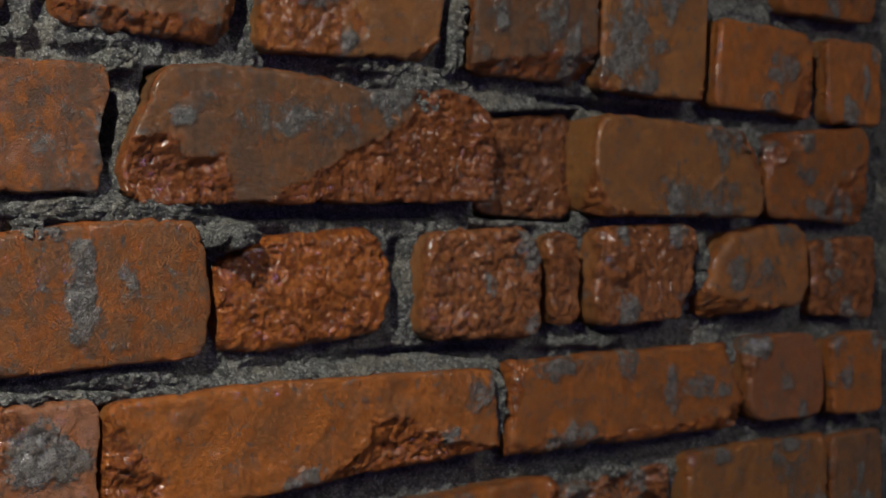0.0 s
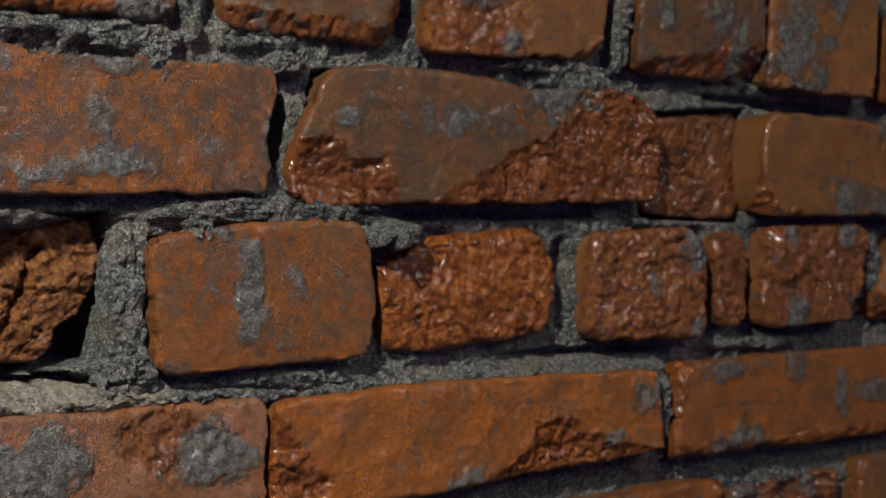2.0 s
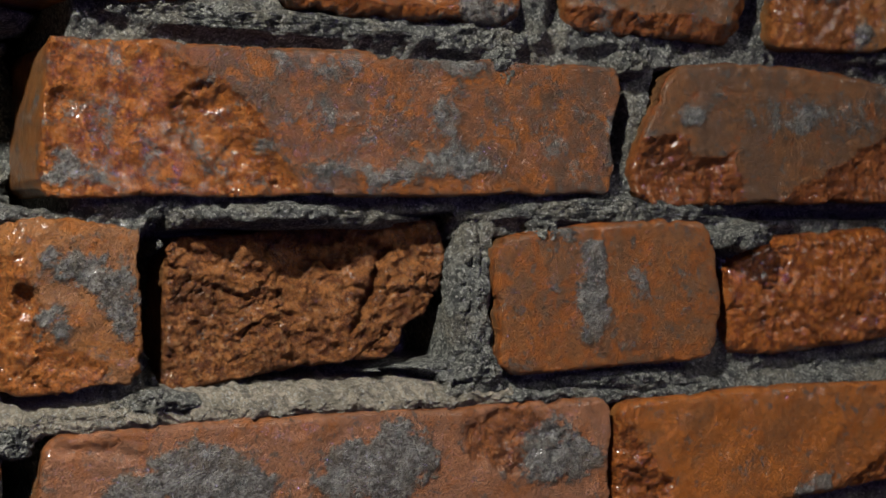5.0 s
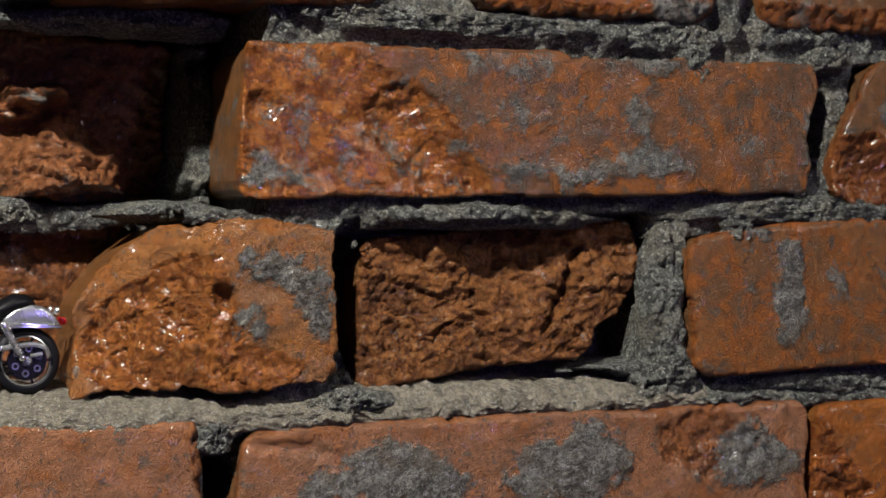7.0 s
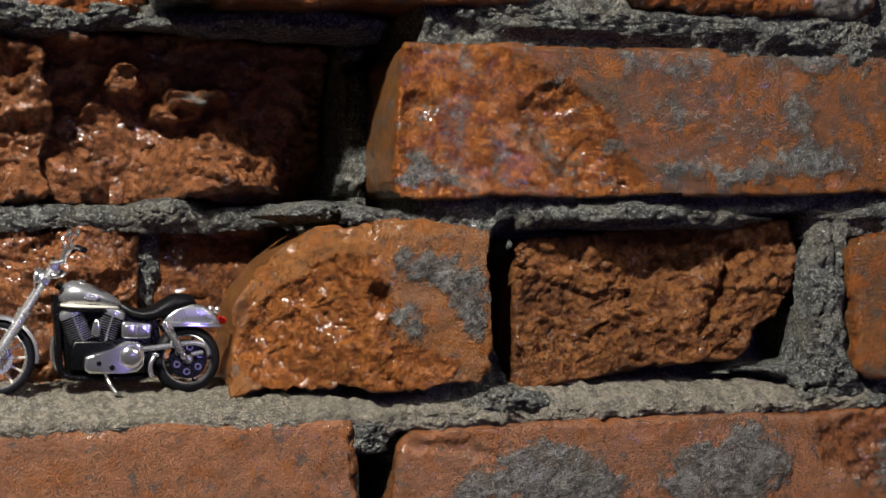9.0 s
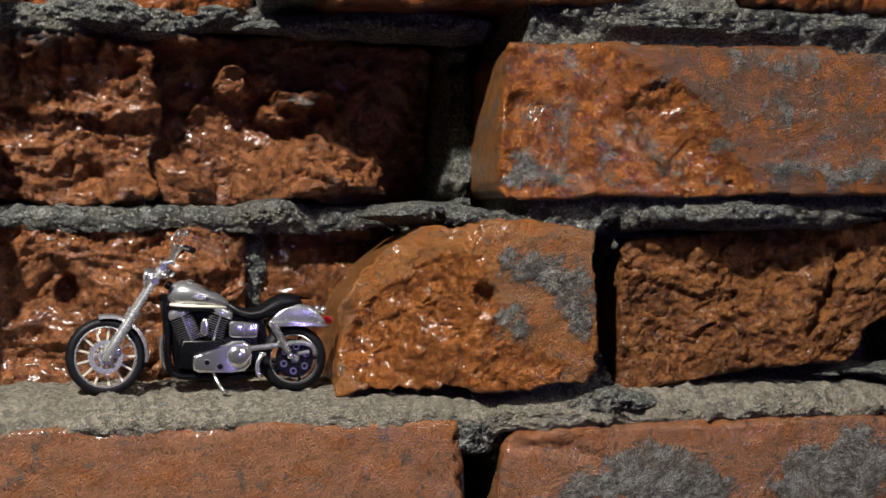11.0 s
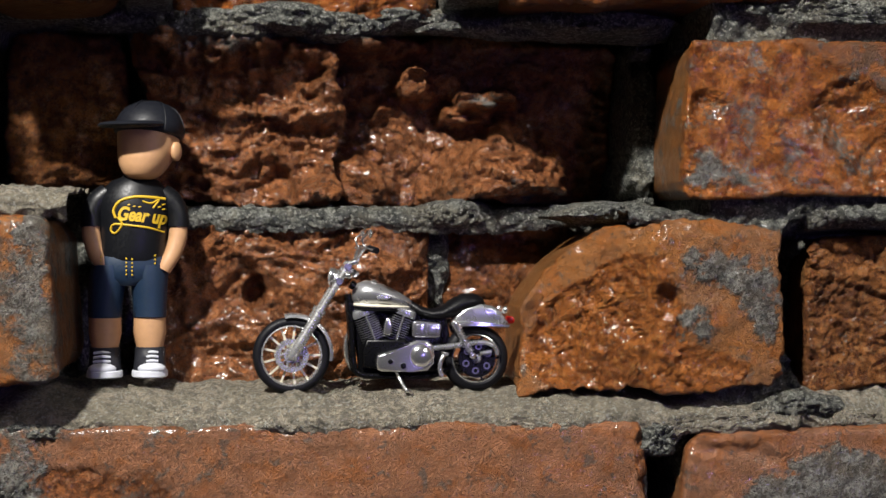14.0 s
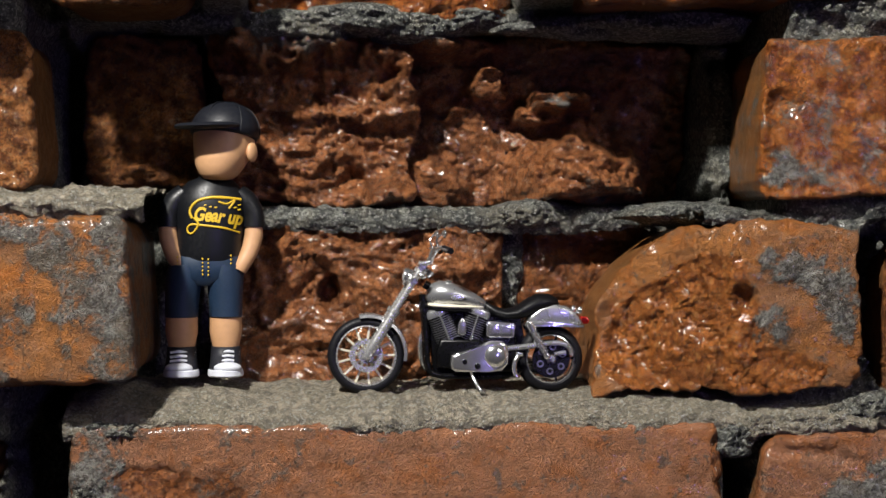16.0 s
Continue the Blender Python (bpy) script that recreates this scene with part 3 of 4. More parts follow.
brick((393, -63, 627, -61, 632, -108, 393, -116), -0.003, brick_orange, 153, cell=0.0009, edge=0.003, relief=0.0016, round_off=0.006, top=(-3, 0, 1, 0, 0, -1), under=(0, 0, 0, -1, -2, -3),
      patches=(("raw", 7, 6, 383, -62, 397, -71, 421, -102, 412, -118, 383, -115), ("raw", 6, 5, 501, -111, 537, -95, 540, -83, 566, -82, 589, -95, 638, -102, 621, -118, 522, -124),
      ("raw", 4, 3, 551, -96, 570, -90, 589, -102, 593, -113, 559, -113), ("smear", 1.1, 1, 484, -110, 498, -99, 512, -99, 505, -109, 491, -115), ("smear", 1.2, 1, 583, -91, 603, -91, 603, -98, 591, -100), ("smear", 0.9, 1, 607, -63, 634, -66, 634, -82, 611, -86)))
brick((647, -59, 845, -57, 855, -110, 643, -111), 0.0, brick_orange, 154, edge=0.004, crust=0.15, chips=((0.94, 0.7, 20, 0.8, 0.012), (0.2, 0.15, -90, 0.5, 0.008)),
      smears=((0.66, 0.55, 0.04, 0.4, 0.9),), worn=3)
brick((856, -53, 938, -55, 945, -110, 859, -108), 0.0, brick_red, 155, round_off=0.012, chips=((0.3, 0.85, 130, 0.6, 0.012),), smears=((0.45, 0.4, 0.12, 0.2, 0.8),), worn=2)
brick((950, -57, 1013, -55, 1013, -112, 952, -110), 0.0, brick_orange, 156, crust=0.1, worn=3)
# the course at the bottom
brick((395, -128, 500, -128, 500, -172, 395, -172), 0.0, brick_orange, 159, worn=2)
brick((509, -127, 680, -122, 682, -172, 509, -170), -0.002, brick_orange, 160, edge=0.004, relief=0.0014, worn=3)
brick((692, -131, 788, -126, 791, -174, 690, -174), 0.006, brick_red, 161, rough=0.006, size=0.022, raw=1, worn=2)
brick((799, -121, 945, -120, 945, -174, 796, -172), 0.0, brick_tan, 162, crust=0.15, smears=((0.7, 0.6, 0.2, 0.5, 0.7),), worn=3)
brick((952, -123, 1013, -122, 1013, -174, 952, -173), 0.0, brick_brown, 163, worn=2)

# ---- mortar ----
mx, mz = np.meshgrid(np.arange(-0.195, 1.04, 0.0012), np.arange(-0.19, 0.22, 0.0012))
niche = step(-0.124, -0.118, mx) * step(0.160, 0.152, mx) * step(-0.062, -0.058, mz) * step(0.098, 0.090, mz)
my = 0.0085 + 0.005 * step(0.42, 0.50, mx) - 0.0045 * fractal(mx, mz, 0.02, 500, 5, 0.6) - 0.0014 * scoops(mx, mz, 0.009, 510, 2) - 0.0016 * fractal(mx, mz, 0.0055, 515, 3, 0.8)
my = my * (1 - niche) + niche * (0.096 - 0.044 * step(0.079, 0.084, mz) * step(0.135, 0.120, mx) - 0.004 * fractal(mx, mz, 0.02, 520, 4, 0.6) - 0.0016 * scoops(mx, mz, 0.008, 525, 2))


def heap(x, z, rx, rz, out):
    """Mortar that stands out by so many millimetres, or a hollow where negative."""
    global my
    d = np.hypot((mx * 1000 - x) / rx, (mz * 1000 - z) / rz) + 0.35 * fractal(mx, mz, 0.012, 530 + int(abs(x)), 4, 0.6)
    my = my - out / 1000 * step(1.0, 0.45, d)


heap(143, 50, 16, 48, 40), heap(-150, 103, 60, 16, -60), heap(-116, 60, 7, 40, -30), heap(-116, -88, 16, 42, -60), heap(-67, 110, 14, 30, -40), heap(398, 55, 7, 26, -35), heap(191, -22, 10, 34, -45), heap(322, -8, 7, 20, -16), heap(450, -20, 5, 30, -16), heap(574, -16, 8, 30, -9), heap(706, -16, 5, 28, -8)
heap(670, -15, 4, 30, -12), heap(141, -95, 6, 40, -45), heap(472, 118, 8, 30, -10), heap(520, 16, 100, 3, -10), heap(590, -52, 60, 3, -8)
heap(760, 80, 60, 5, -16), heap(330, -30, 8, 30, 5), heap(400, 16, 60, 9, 5), heap(250, 86, 90, 7, 4), heap(380, 90, 40, 8, 4), heap(300, -57, 70, 6, 4)
heap(570, 84, 40, 10, 5), heap(638, -85, 6, 25, 4), heap(356, 110, 10, 30, 6), heap(608, 115, 8, 30, 6), heap(240, 13, 45, 6, 8), heap(720, -52, 60, 5, 6)
heap(420, -57, 60, 5, 4), heap(820, -10, 10, 30, 7), heap(1020, 20, 30, 200, -10), heap(480, 2, 25, 10, -6), heap(700, 82, 30, 3, -8), heap(650, 14, 40, 4, 5)
for corners, y0, behind in COVERED:
    x0, x1, z0, z1 = min(corners[0::2]), max(corners[0::2]), min(corners[1::2]), max(corners[1::2])
    cols = slice(*np.searchsorted(mx[0], ((x0 - 8) / 1000, (x1 + 8) / 1000)))
    rows = slice(*np.searchsorted(mz[:, 0], ((z0 - 8) / 1000, (z1 + 8) / 1000)))
    d = inside_by(mx[rows, cols], mz[rows, cols], corners)
    under = step(0.0030, 0.0065, d) if y0 < 0.009 else step(-0.003, 0.001, d)
    here = my[rows, cols]
    my[rows, cols] = np.maximum(here, here * (1 - under) + behind * under)
heap(462, 4, 24, 9, 22), heap(262, -55, 70, 7, -28)
tri = grid_faces(*mx.shape)
sheet("mortar", np.stack([mx, my, mz + Z0], -1).reshape(-1, 3), tri, mortar, wall_brick)


def ledge(x0, x1, back, front, z_back, z_front, drop, seed, lumps=0.003, material=None):
    """A strip of mortar with a lit top that runs from the back to the front and turns down there."""
    s = np.linspace(0, 1, 70)
    xs = np.arange(x0, x1, 0.0010)
    u, w = np.meshgrid(xs, s)
    flat = np.clip(w / 0.7, 0, 1)
    down = np.clip((w - 0.7) / 0.3, 0, 1)
    y = back + (front - back) * flat - 0.0025 * np.sin(down * np.pi) + down * 0.001
    z = z_back + (z_front - z_back) * flat ** 5 - drop * down ** 1.2
    y = y - lumps * 0.9 * fractal(u, w * 0.05, 0.03, seed, 5, 0.6) * (0.3 + flat)
    z = z + lumps * fractal(u + 3, y, 0.014, seed + 3, 5, 0.6) + 0.0010 * fractal(u + 3, y + z, 0.005, seed + 8, 3, 0.8)
    y = y - (0.0012 * scoops(u, w * 0.05 + z, 0.011, seed + 12, 2) + 0.0010 * fractal(u, w * 0.05, 0.005, seed + 15, 3, 0.8)) * flat
    return sheet("mortar_ledge", np.stack([u, y, z + Z0], -1).reshape(-1, 3), grid_faces(*u.shape), material or mortar, wall_brick)


ledge(-0.104, 0.192, 0.088, 0.002, -0.0517, -0.0600, 0.008, 600, 0.0024, sandy)
ledge(0.185, 0.345, 0.035, 0.004, -0.0525, -0.0600, 0.006, 620, 0.003, sandy)
ledge(0.340, 0.640, 0.030, 0.006, -0.0540, -0.0600, 0.006, 630, 0.003)
ledge(-0.19, -0.073, 0.070, -0.010, 0.0225, 0.0185, 0.008, 640, 0.003, sandy)
ledge(-0.056, 0.158, 0.090, 0.060, 0.0165, 0.0160, 0.009, 650, 0.0022)
ledge(0.128, 0.165, 0.085, 0.010, 0.0140, 0.0140, 0.005, 660, 0.002)

def lump(x, z, rx, rz, front, thick, seed, lean=0.0):
    """A dab of mortar pressed over the brick edges."""
    t, r = np.meshgrid(np.linspace(0, 2 * np.pi, 97)[:-1], np.linspace(0.0, 1, 30))
    ragged = 1 + 0.6 * r * r * fractal(np.cos(t) * 0.03 + x * 0.001, np.sin(t) * 0.03 + seed, 0.03, seed, 2, 0.5)
    px, pz = x / 1000 + rx / 1000 * r * np.cos(t) * ragged, z / 1000 + rz / 1000 * r * np.sin(t) * ragged + lean * rx / 1000 * r * np.cos(t)
    py = front + thick * r ** 5 - 0.0024 * fractal(px, pz, 0.014, seed + 3, 4, 0.6) - 0.0026 * fractal(px, pz, 0.006, seed + 6, 3, 0.8) - 0.0014 * scoops(px, pz, 0.006, seed + 8, 2)
    n = np.arange(r.size).reshape(r.shape)
    wrap = np.roll(n, -1, axis=1)
    faces = np.stack([n[:-1], wrap[:-1], wrap[1:], n[1:]], -1).reshape(-1, 4)
    return sheet("mortar_dab", np.stack([px, py, pz + Z0], -1).reshape(-1, 3), faces, mortar, wall_brick)


lump(396, 16, 56, 8, 0.0005, 0.010, 701), lump(357, 7, 7, 6, -0.002, 0.006, 703)
lump(325, -22, 9, 32, 0.0035, 0.010, 704), lump(330, -50, 12, 9, 0.001, 0.012, 705)
lump(585, 78, 22, 15, 0.001, 0.012, 706), lump(560, 90, 45, 6, 0.004, 0.012, 707), lump(404, 80, 10, 7, 0.002, 0.010, 708)
lump(138, -70, 13, 9, 0.001, 0.014, 709), lump(190, -58, 22, 6, 0.002, 0.012, 710)
lump(255, 13, 50, 5.5, 0.005, 0.010, 712), lump(330, 86, 30, 8, 0.002, 0.012, 713), lump(337, 76, 8, 9, -0.001, 0.006, 714)
lump(240, 87, 70, 6.5, 0.001, 0.012, 715), lump(357, 110, 9, 28, 0.003, 0.012, 716), lump(609, 118, 8, 32, 0.003, 0.012, 717)
lump(638, -82, 7, 26, 0.003, 0.012, 718), lump(470, -2, 16, 7, 0.008, 0.012, 719), lump(400, -56, 40, 5, 0.004, 0.010, 720)
lump(816, -8, 9, 26, 0.003, 0.012, 721), lump(868, 60, 10, 18, 0.003, 0.012, 722), lump(62, -8, 7, 22, 0.070, 0.012, 723), lump(68, 14, 20, 7, 0.055, 0.014, 724)
lump(128, 14, 26, 5, 0.030, 0.02, 726), lump(-93, -90, 10, 22, -0.001, 0.012, 737), lump(-86, -64, 14, 4, -0.002, 0.010, 738), lump(118, 87, 40, 6, 0.024, 0.03, 733), lump(4, 91, 30, 6, 0.050, 0.014, 734), lump(-66, 92, 28, 7, 0.050, 0.014, 735), lump(58, 91, 26, 5, 0.048, 0.014, 736), lump(-26, 88, 30, 7, 0.048, 0.014, 728), lump(30, 88, 22, 6, 0.052, 0.014, 729), lump(108, 87, 46, 7, 0.034, 0.014, 731), lump(190, 90, 34, 7, 0.004, 0.012, 730)

# ---- shaping helpers (millimetres) ----
MM = Matrix.Scale(0.001, 4)


def skinned(bm, rings, closed=True, caps=True, index=0):
    """Joins rings of places into a tube."""
    made = [[bm.verts.new(p) for p in ring] for ring in rings]
    n = len(made[0])
    faces = []
    for one, two in zip(made, made[1:]):
        for k in range(n if closed else n - 1):
            faces.append(bm.faces.new((one[k], one[(k + 1) % n], two[(k + 1) % n], two[k])))
    if caps:
        faces += [bm.faces.new(made[0][::-1]), bm.faces.new(made[-1])]
    for f in faces:
        f.material_index = index
    return made


def lathe(bm, profile, m=Matrix(), seg=32, index=0, closed=False):
    """Turns a profile of (radius, height) round the z axis of m."""
    rings = []
    for r, h in profile:
        rings.append([m @ Vector((max(r, 1e-4) * math.cos(2 * math.pi * k / seg), max(r, 1e-4) * math.sin(2 * math.pi * k / seg), h)) for k in range(seg)])
    if closed:
        rings.append(rings[0])
    skinned(bm, rings, caps=not closed, index=index)
    bmesh.ops.remove_doubles(bm, verts=bm.verts, dist=1e-6)


def loft(bm, rings, m=Matrix(), seg=24, index=0, squareness=2.0):
    """Stacked ovals (x, y, z, rx, ry) along z of m; a higher squareness makes them boxier."""
    made = []
    for x, y, z, rx, ry in rings:
        ring = []
        for k in range(seg):
            a = 2 * math.pi * k / seg
            c, s = math.cos(a), math.sin(a)
            ring.append(m @ Vector((x + rx * math.copysign(abs(c) ** (2 / squareness), c), y + ry * math.copysign(abs(s) ** (2 / squareness), s), z)))
        made.append(ring)
    skinned(bm, made, index=index)


def tube(bm, points, radius, seg=10, index=0, bend=4):
    """A round bar along a smooth line; radius may be one number or one for each point."""
    pts = [Vector(p) for p in points]
    radii = radius if isinstance(radius, (list, tuple)) else [radius] * len(pts)
    line, size = [], []
    for n in range(len(pts) - 1):
        p0, p1, p2, p3 = pts[max(n - 1, 0)], pts[n], pts[n + 1], pts[min(n + 2, len(pts) - 1)]
        for k in range(bend if len(pts) > 2 else 1):
            t = k / bend
            line.append(0.5 * (2 * p1 + (p2 - p0) * t + (2 * p0 - 5 * p1 + 4 * p2 - p3) * t * t + (3 * p1 - p0 - 3 * p2 + p3) * t ** 3))
            size.append(radii[n] * (1 - t) + radii[n + 1] * t)
    line.append(pts[-1]), size.append(radii[-1])
    rings = []
    for n, p in enumerate(line):
        way = (line[min(n + 1, len(line) - 1)] - line[max(n - 1, 0)]).normalized()
        side = way.cross(Vector((0, 1, 0.02))).normalized()
        up = side.cross(way)
        rings.append([p + size[n] * (math.cos(2 * math.pi * k / seg) * side + math.sin(2 * math.pi * k / seg) * up) for k in range(seg)])
    skinned(bm, rings, index=index)


def plate(bm, outline, y0, y1, bevel=0.5, index=0):
    """A flat piece with this outline of (x, z), from y0 to y1, with rounded edges."""
    front = [bm.verts.new((x, y0, z)) for x, z in outline]
    back = [bm.verts.new((x, y1, z)) for x, z in outline]
    faces = [bm.faces.new(front), bm.faces.new(back[::-1])]
    n = len(front)
    faces += [bm.faces.new((front[k], back[k], back[(k + 1) % n], front[(k + 1) % n])) for k in range(n)]
    for f in faces:
        f.material_index = index
    if bevel:
        edges = {e for f in faces[:2] for e in f.edges}
        bmesh.ops.bevel(bm, geom=list(edges), offset=bevel, segments=3, affect="EDGES", profile=0.5)


def ball(bm, at, radii, m=Matrix(), seg=20, index=0):
    x, y, z = at
    rx, ry, rz = radii
    loft(bm, [(x, y, z + rz * math.sin(a), max(rx * math.cos(a), 1e-3), max(ry * math.cos(a), 1e-3))
              for a in [math.pi * (k / 12 - 0.5) for k in range(13)]], m, seg, index)


def toy_part(name, bm, material, parent, label="", smooth=40):
    bm.transform(MM)
    return part(name, bm, material, parent, label, smooth)


chrome = plain_material("chrome", (0.92, 0.93, 0.95), 0.17, 0.94)
steel = plain_material("satin_steel", (0.70, 0.70, 0.70), 0.26, 0.8)
dark_steel = plain_material("dark_steel", (0.22, 0.22, 0.23), 0.32, 0.85)
silver = plain_material("silver_paint", (0.40, 0.405, 0.415), 0.28, 0.75, 0.6, 0.0, 60)
brass_rim = plain_material("warm_cast_alloy", (0.74, 0.69, 0.54), 0.32, 0.35)
black_gloss = plain_material("black_gloss", (0.003, 0.003, 0.0035), 0.3, shine=0.18)
rubber = plain_material("black_rubber", (0.006, 0.006, 0.008), 0.5, shine=0.2)
leather = plain_material("black_leather", (0.004, 0.004, 0.005), 0.4, 0, 0, 0.0002, 900, 0.25)
cream = plain_material("cream_trim", (0.66, 0.62, 0.5), 0.35)
red_lens = plain_material("red_lens", (0.5, 0.012, 0.008), 0.12, 0, 0.5)
lens_glass = plain_material("lamp_glass", (0.75, 0.78, 0.80), 0.06, 0.6, 0.5)

# ---- motorcycle model ----
bike = tagged(new("toy_motorcycle"), "silver and chrome cruiser motorcycle scale model standing on the mortar ledge", "model motorcycle")
bike.matrix_world = pose(0.0373, 0.027, Z0 - 0.0538, 0, 0, 4)
AXLE = pose(0, 0, 0, 90, 0, 0)


def wheel(name, cx, radius, half, rim_r, spokes, spoke_mat, rim_mat):
    bm = bmesh.new()
    m = Matrix.Translation((cx, 0, radius)) @ AXLE
    lathe(bm, [(rim_r, -half * 0.7), (rim_r, half * 0.7), (rim_r - 0.8, half * 0.8), (rim_r - 1.1, half * 0.4), (rim_r - 1.1, -half * 0.4),
               (rim_r - 0.8, -half * 0.8)], m, 48, closed=True)
    rim = toy_part(name, bm, rim_mat, bike)
    bm = bmesh.new()
    wall = [(rim_r - 0.2, -half * 0.85)]
    for k in range(9):
        a = math.pi * (k / 8 - 0.5)
        wall.append((radius - half * 0.9 + half * 0.9 * math.cos(a), half * math.sin(a)))
    wall.append((rim_r - 0.2, half * 0.85))
    lathe(bm, wall, m, 56, closed=True)
    toy_part("tyre", bm, rubber, rim, "black rubber tyre")
    bm = bmesh.new()
    lathe(bm, [(0.4, -half - 0.6), (1.6, -half - 0.3), (2.3, -half * 0.6), (2.3, half * 0.6), (1.6, half + 0.3), (0.4, half + 0.6)], m, 24)
    toy_part("hub", bm, steel, rim)
    shared = None
    for k in range(spokes):
        if shared is None:
            bm = bmesh.new()
            box(bm, 1.8, rim_r - 0.7, -0.5, 0.5, -0.42, 0.42)
            bmesh.ops.bevel(bm, geom=bm.edges[:], offset=0.15, segments=2, affect="EDGES")
            shared = toy_part("spoke", bm, spoke_mat, rim)
            spoke = shared
        else:
            spoke = new("spoke", shared.data)
            spoke.parent = rim
        spoke.matrix_basis = Matrix.Translation((cx / 1000, 0, radius / 1000)) @ pose(0, 0, 0, 0, 360 * k / spokes, 0)
    return rim, m


front, fm = wheel("front_wheel", -33.5, 14.4, 2.3, 11.6, 13, brass_rim, steel)
rear, rm = wheel("rear_wheel", 36.1, 12.7, 3.1, 9.6, 5, black_gloss, chrome)
for side in (-1, 1):
    bm = bmesh.new()
    disc = fm @ Matrix.Translation((0, 0, 2.6 if side < 0 else -3.1))
    lathe(bm, [(4.3, 0), (6.2, 0), (6.2, 0.45), (4.3, 0.45)], disc, 40, closed=True)
    lathe(bm, [(1.9, 0), (2.9, 0), (2.9, 0.5), (1.9, 0.5)], disc, 24, closed=True)
    for k in range(5):
        a = 2 * math.pi * k / 5 + 0.3
        tube(bm, [disc @ Vector((2.6 * math.cos(a), 2.6 * math.sin(a), 0.2)), disc @ Vector((4.6 * math.cos(a + 0.3), 4.6 * math.sin(a + 0.3), 0.2))], 0.4, 6)
    toy_part("brake_disc", bm, steel, front, "drilled steel brake disc")
bm = bmesh.new()
lathe(bm, [(2.0, 0), (6.9, 0), (7.2, 0.5), (6.9, 1.0), (2.0, 1.0)], rm @ Matrix.Translation((0, 0, 3.0)), 48, closed=True)
toy_part("drive_pulley", bm, black_gloss, rear)
for k in range(6):
    a = math.pi * k / 3 + 0.4
    bm = bmesh.new()
    lathe(bm, [(0.75, 0), (1.35, 0), (1.35, 0.3), (0.75, 0.3)], rm @ Matrix.Translation((4.6 * math.cos(a), 4.6 * math.sin(a), 4.0)), 16, closed=True)
    toy_part("pulley_ring", bm, dark_steel, rear)

for side in (-1, 1):
    bm = bmesh.new()
    low, high = Vector((-33.5, side * 4.0, 14.2)), Vector((-11.8, side * 4.0, 49.0))
    mid = low.lerp(high, 0.46)
    tube(bm, [low - (high - low) * 0.03, low.lerp(high, 0.1), mid], [1.3, 2.1, 1.9], 14)
    tube(bm, [mid, high], 1.35, 12)
    tube(bm, [mid, low.lerp(high, 0.5)], 2.2, 14)
    tube(bm, [low + Vector((0.8, 0, 0)), low + Vector((1.2, -side * 0.1, 0))], 1.9, 12)
    toy_part("fork_leg", bm, steel, bike, "chrome telescopic fork leg")
    bm = bmesh.new()
    plate(bm, [(-31.6, 14.2), (-29.0, 14.6), (-28.2, 17.4), (-30.2, 18.6), (-31.8, 17.0)], side * 3.6, side * 2.2, 0.3)
    toy_part("brake_caliper", bm, steel, bike)
for t in (0.80, 0.95):
    p = Vector((-33.5, 0, 14.2)).lerp(Vector((-11.8, 0, 49.0)), t)
    bm = bmesh.new()
    tube(bm, [p + Vector((0, -5.6, 0)), p + Vector((0, 5.6, 0))], 1.4, 12)
    toy_part("fork_clamp", bm, chrome, bike)
bm = bmesh.new()
arc = []
for k in range(19):
    a = radians(100 - 108 * k / 18)
    c, s = math.cos(a), math.sin(a)
    r = 15.6 + 0.4 * math.sin(math.pi * k / 18)
    arc.append([Vector((-33.5 + (r - d) * c, y, 14.4 + (r - d) * s)) for y, d in
                ((-3.3, 1.6), (-3.0, 0.5), (-1.8, 0.05), (0, -0.15), (1.8, 0.05), (3.0, 0.5), (3.3, 1.6), (2.7, 1.5), (0, 0.45), (-2.7, 1.5))])
skinned(bm, arc)
toy_part("front_fender", bm, silver, bike, "silver front fender")
bm = bmesh.new()
HEAD = Matrix.Translation((-17.4, 0, 43.6)) @ pose(0, 0, 0, 0, -84, 0)
lathe(bm, [(0.2, -4.2), (1.6, -3.6), (2.7, -2.0), (3.2, 0.2), (3.4, 1.6), (3.2, 2.0), (2.9, 2.0), (2.8, 1.4), (0.2, 1.2)], HEAD, 28)
lamp_body = toy_part("headlamp", bm, chrome, bike, "round chrome headlamp")
bm = bmesh.new()
lathe(bm, [(0.1, 2.5), (1.6, 2.25), (2.85, 1.6), (2.85, 1.3), (0.1, 1.3)], HEAD, 24)
toy_part("lens", bm, lens_glass, lamp_body)
for side in (-1, 1):
    bm = bmesh.new()
    ball(bm, (-13.2, side * 7.4, 44.2), (1.7, 1.3, 1.3))
    tube(bm, [(-13.2, side * 7.4, 44.2), (-12.5, side * 4, 46)], 0.4, 8)
    toy_part("turn_signal", bm, chrome, bike)
bm = bmesh.new()
lathe(bm, [(0.1, -1.8), (1.6, -1.6), (2.3, -0.4), (2.4, 1.0), (2.1, 1.3), (0.1, 1.3)], Matrix.Translation((-10.4, 0, 45.2)) @ pose(0, 0, 0, 0, 35, 0), 24)
toy_part("speedometer", bm, chrome, bike)
bm = bmesh.new()
tube(bm, [(-4.2, -15.5, 53.6), (-6.6, -10, 54.4), (-8.4, -6, 52.2), (-9.2, -3, 49.2), (-9.4, 0, 48.8), (-9.2, 3, 49.2), (-8.4, 6, 52.2), (-6.6, 10, 54.4),
          (-4.2, 15.5, 53.6)], 0.75, 12)
tube(bm, [(-11.2, -2.6, 48.6), (-9.2, -2.6, 49.4)], 1.0, 10)
tube(bm, [(-11.2, 2.6, 48.6), (-9.2, 2.6, 49.4)], 1.0, 10)
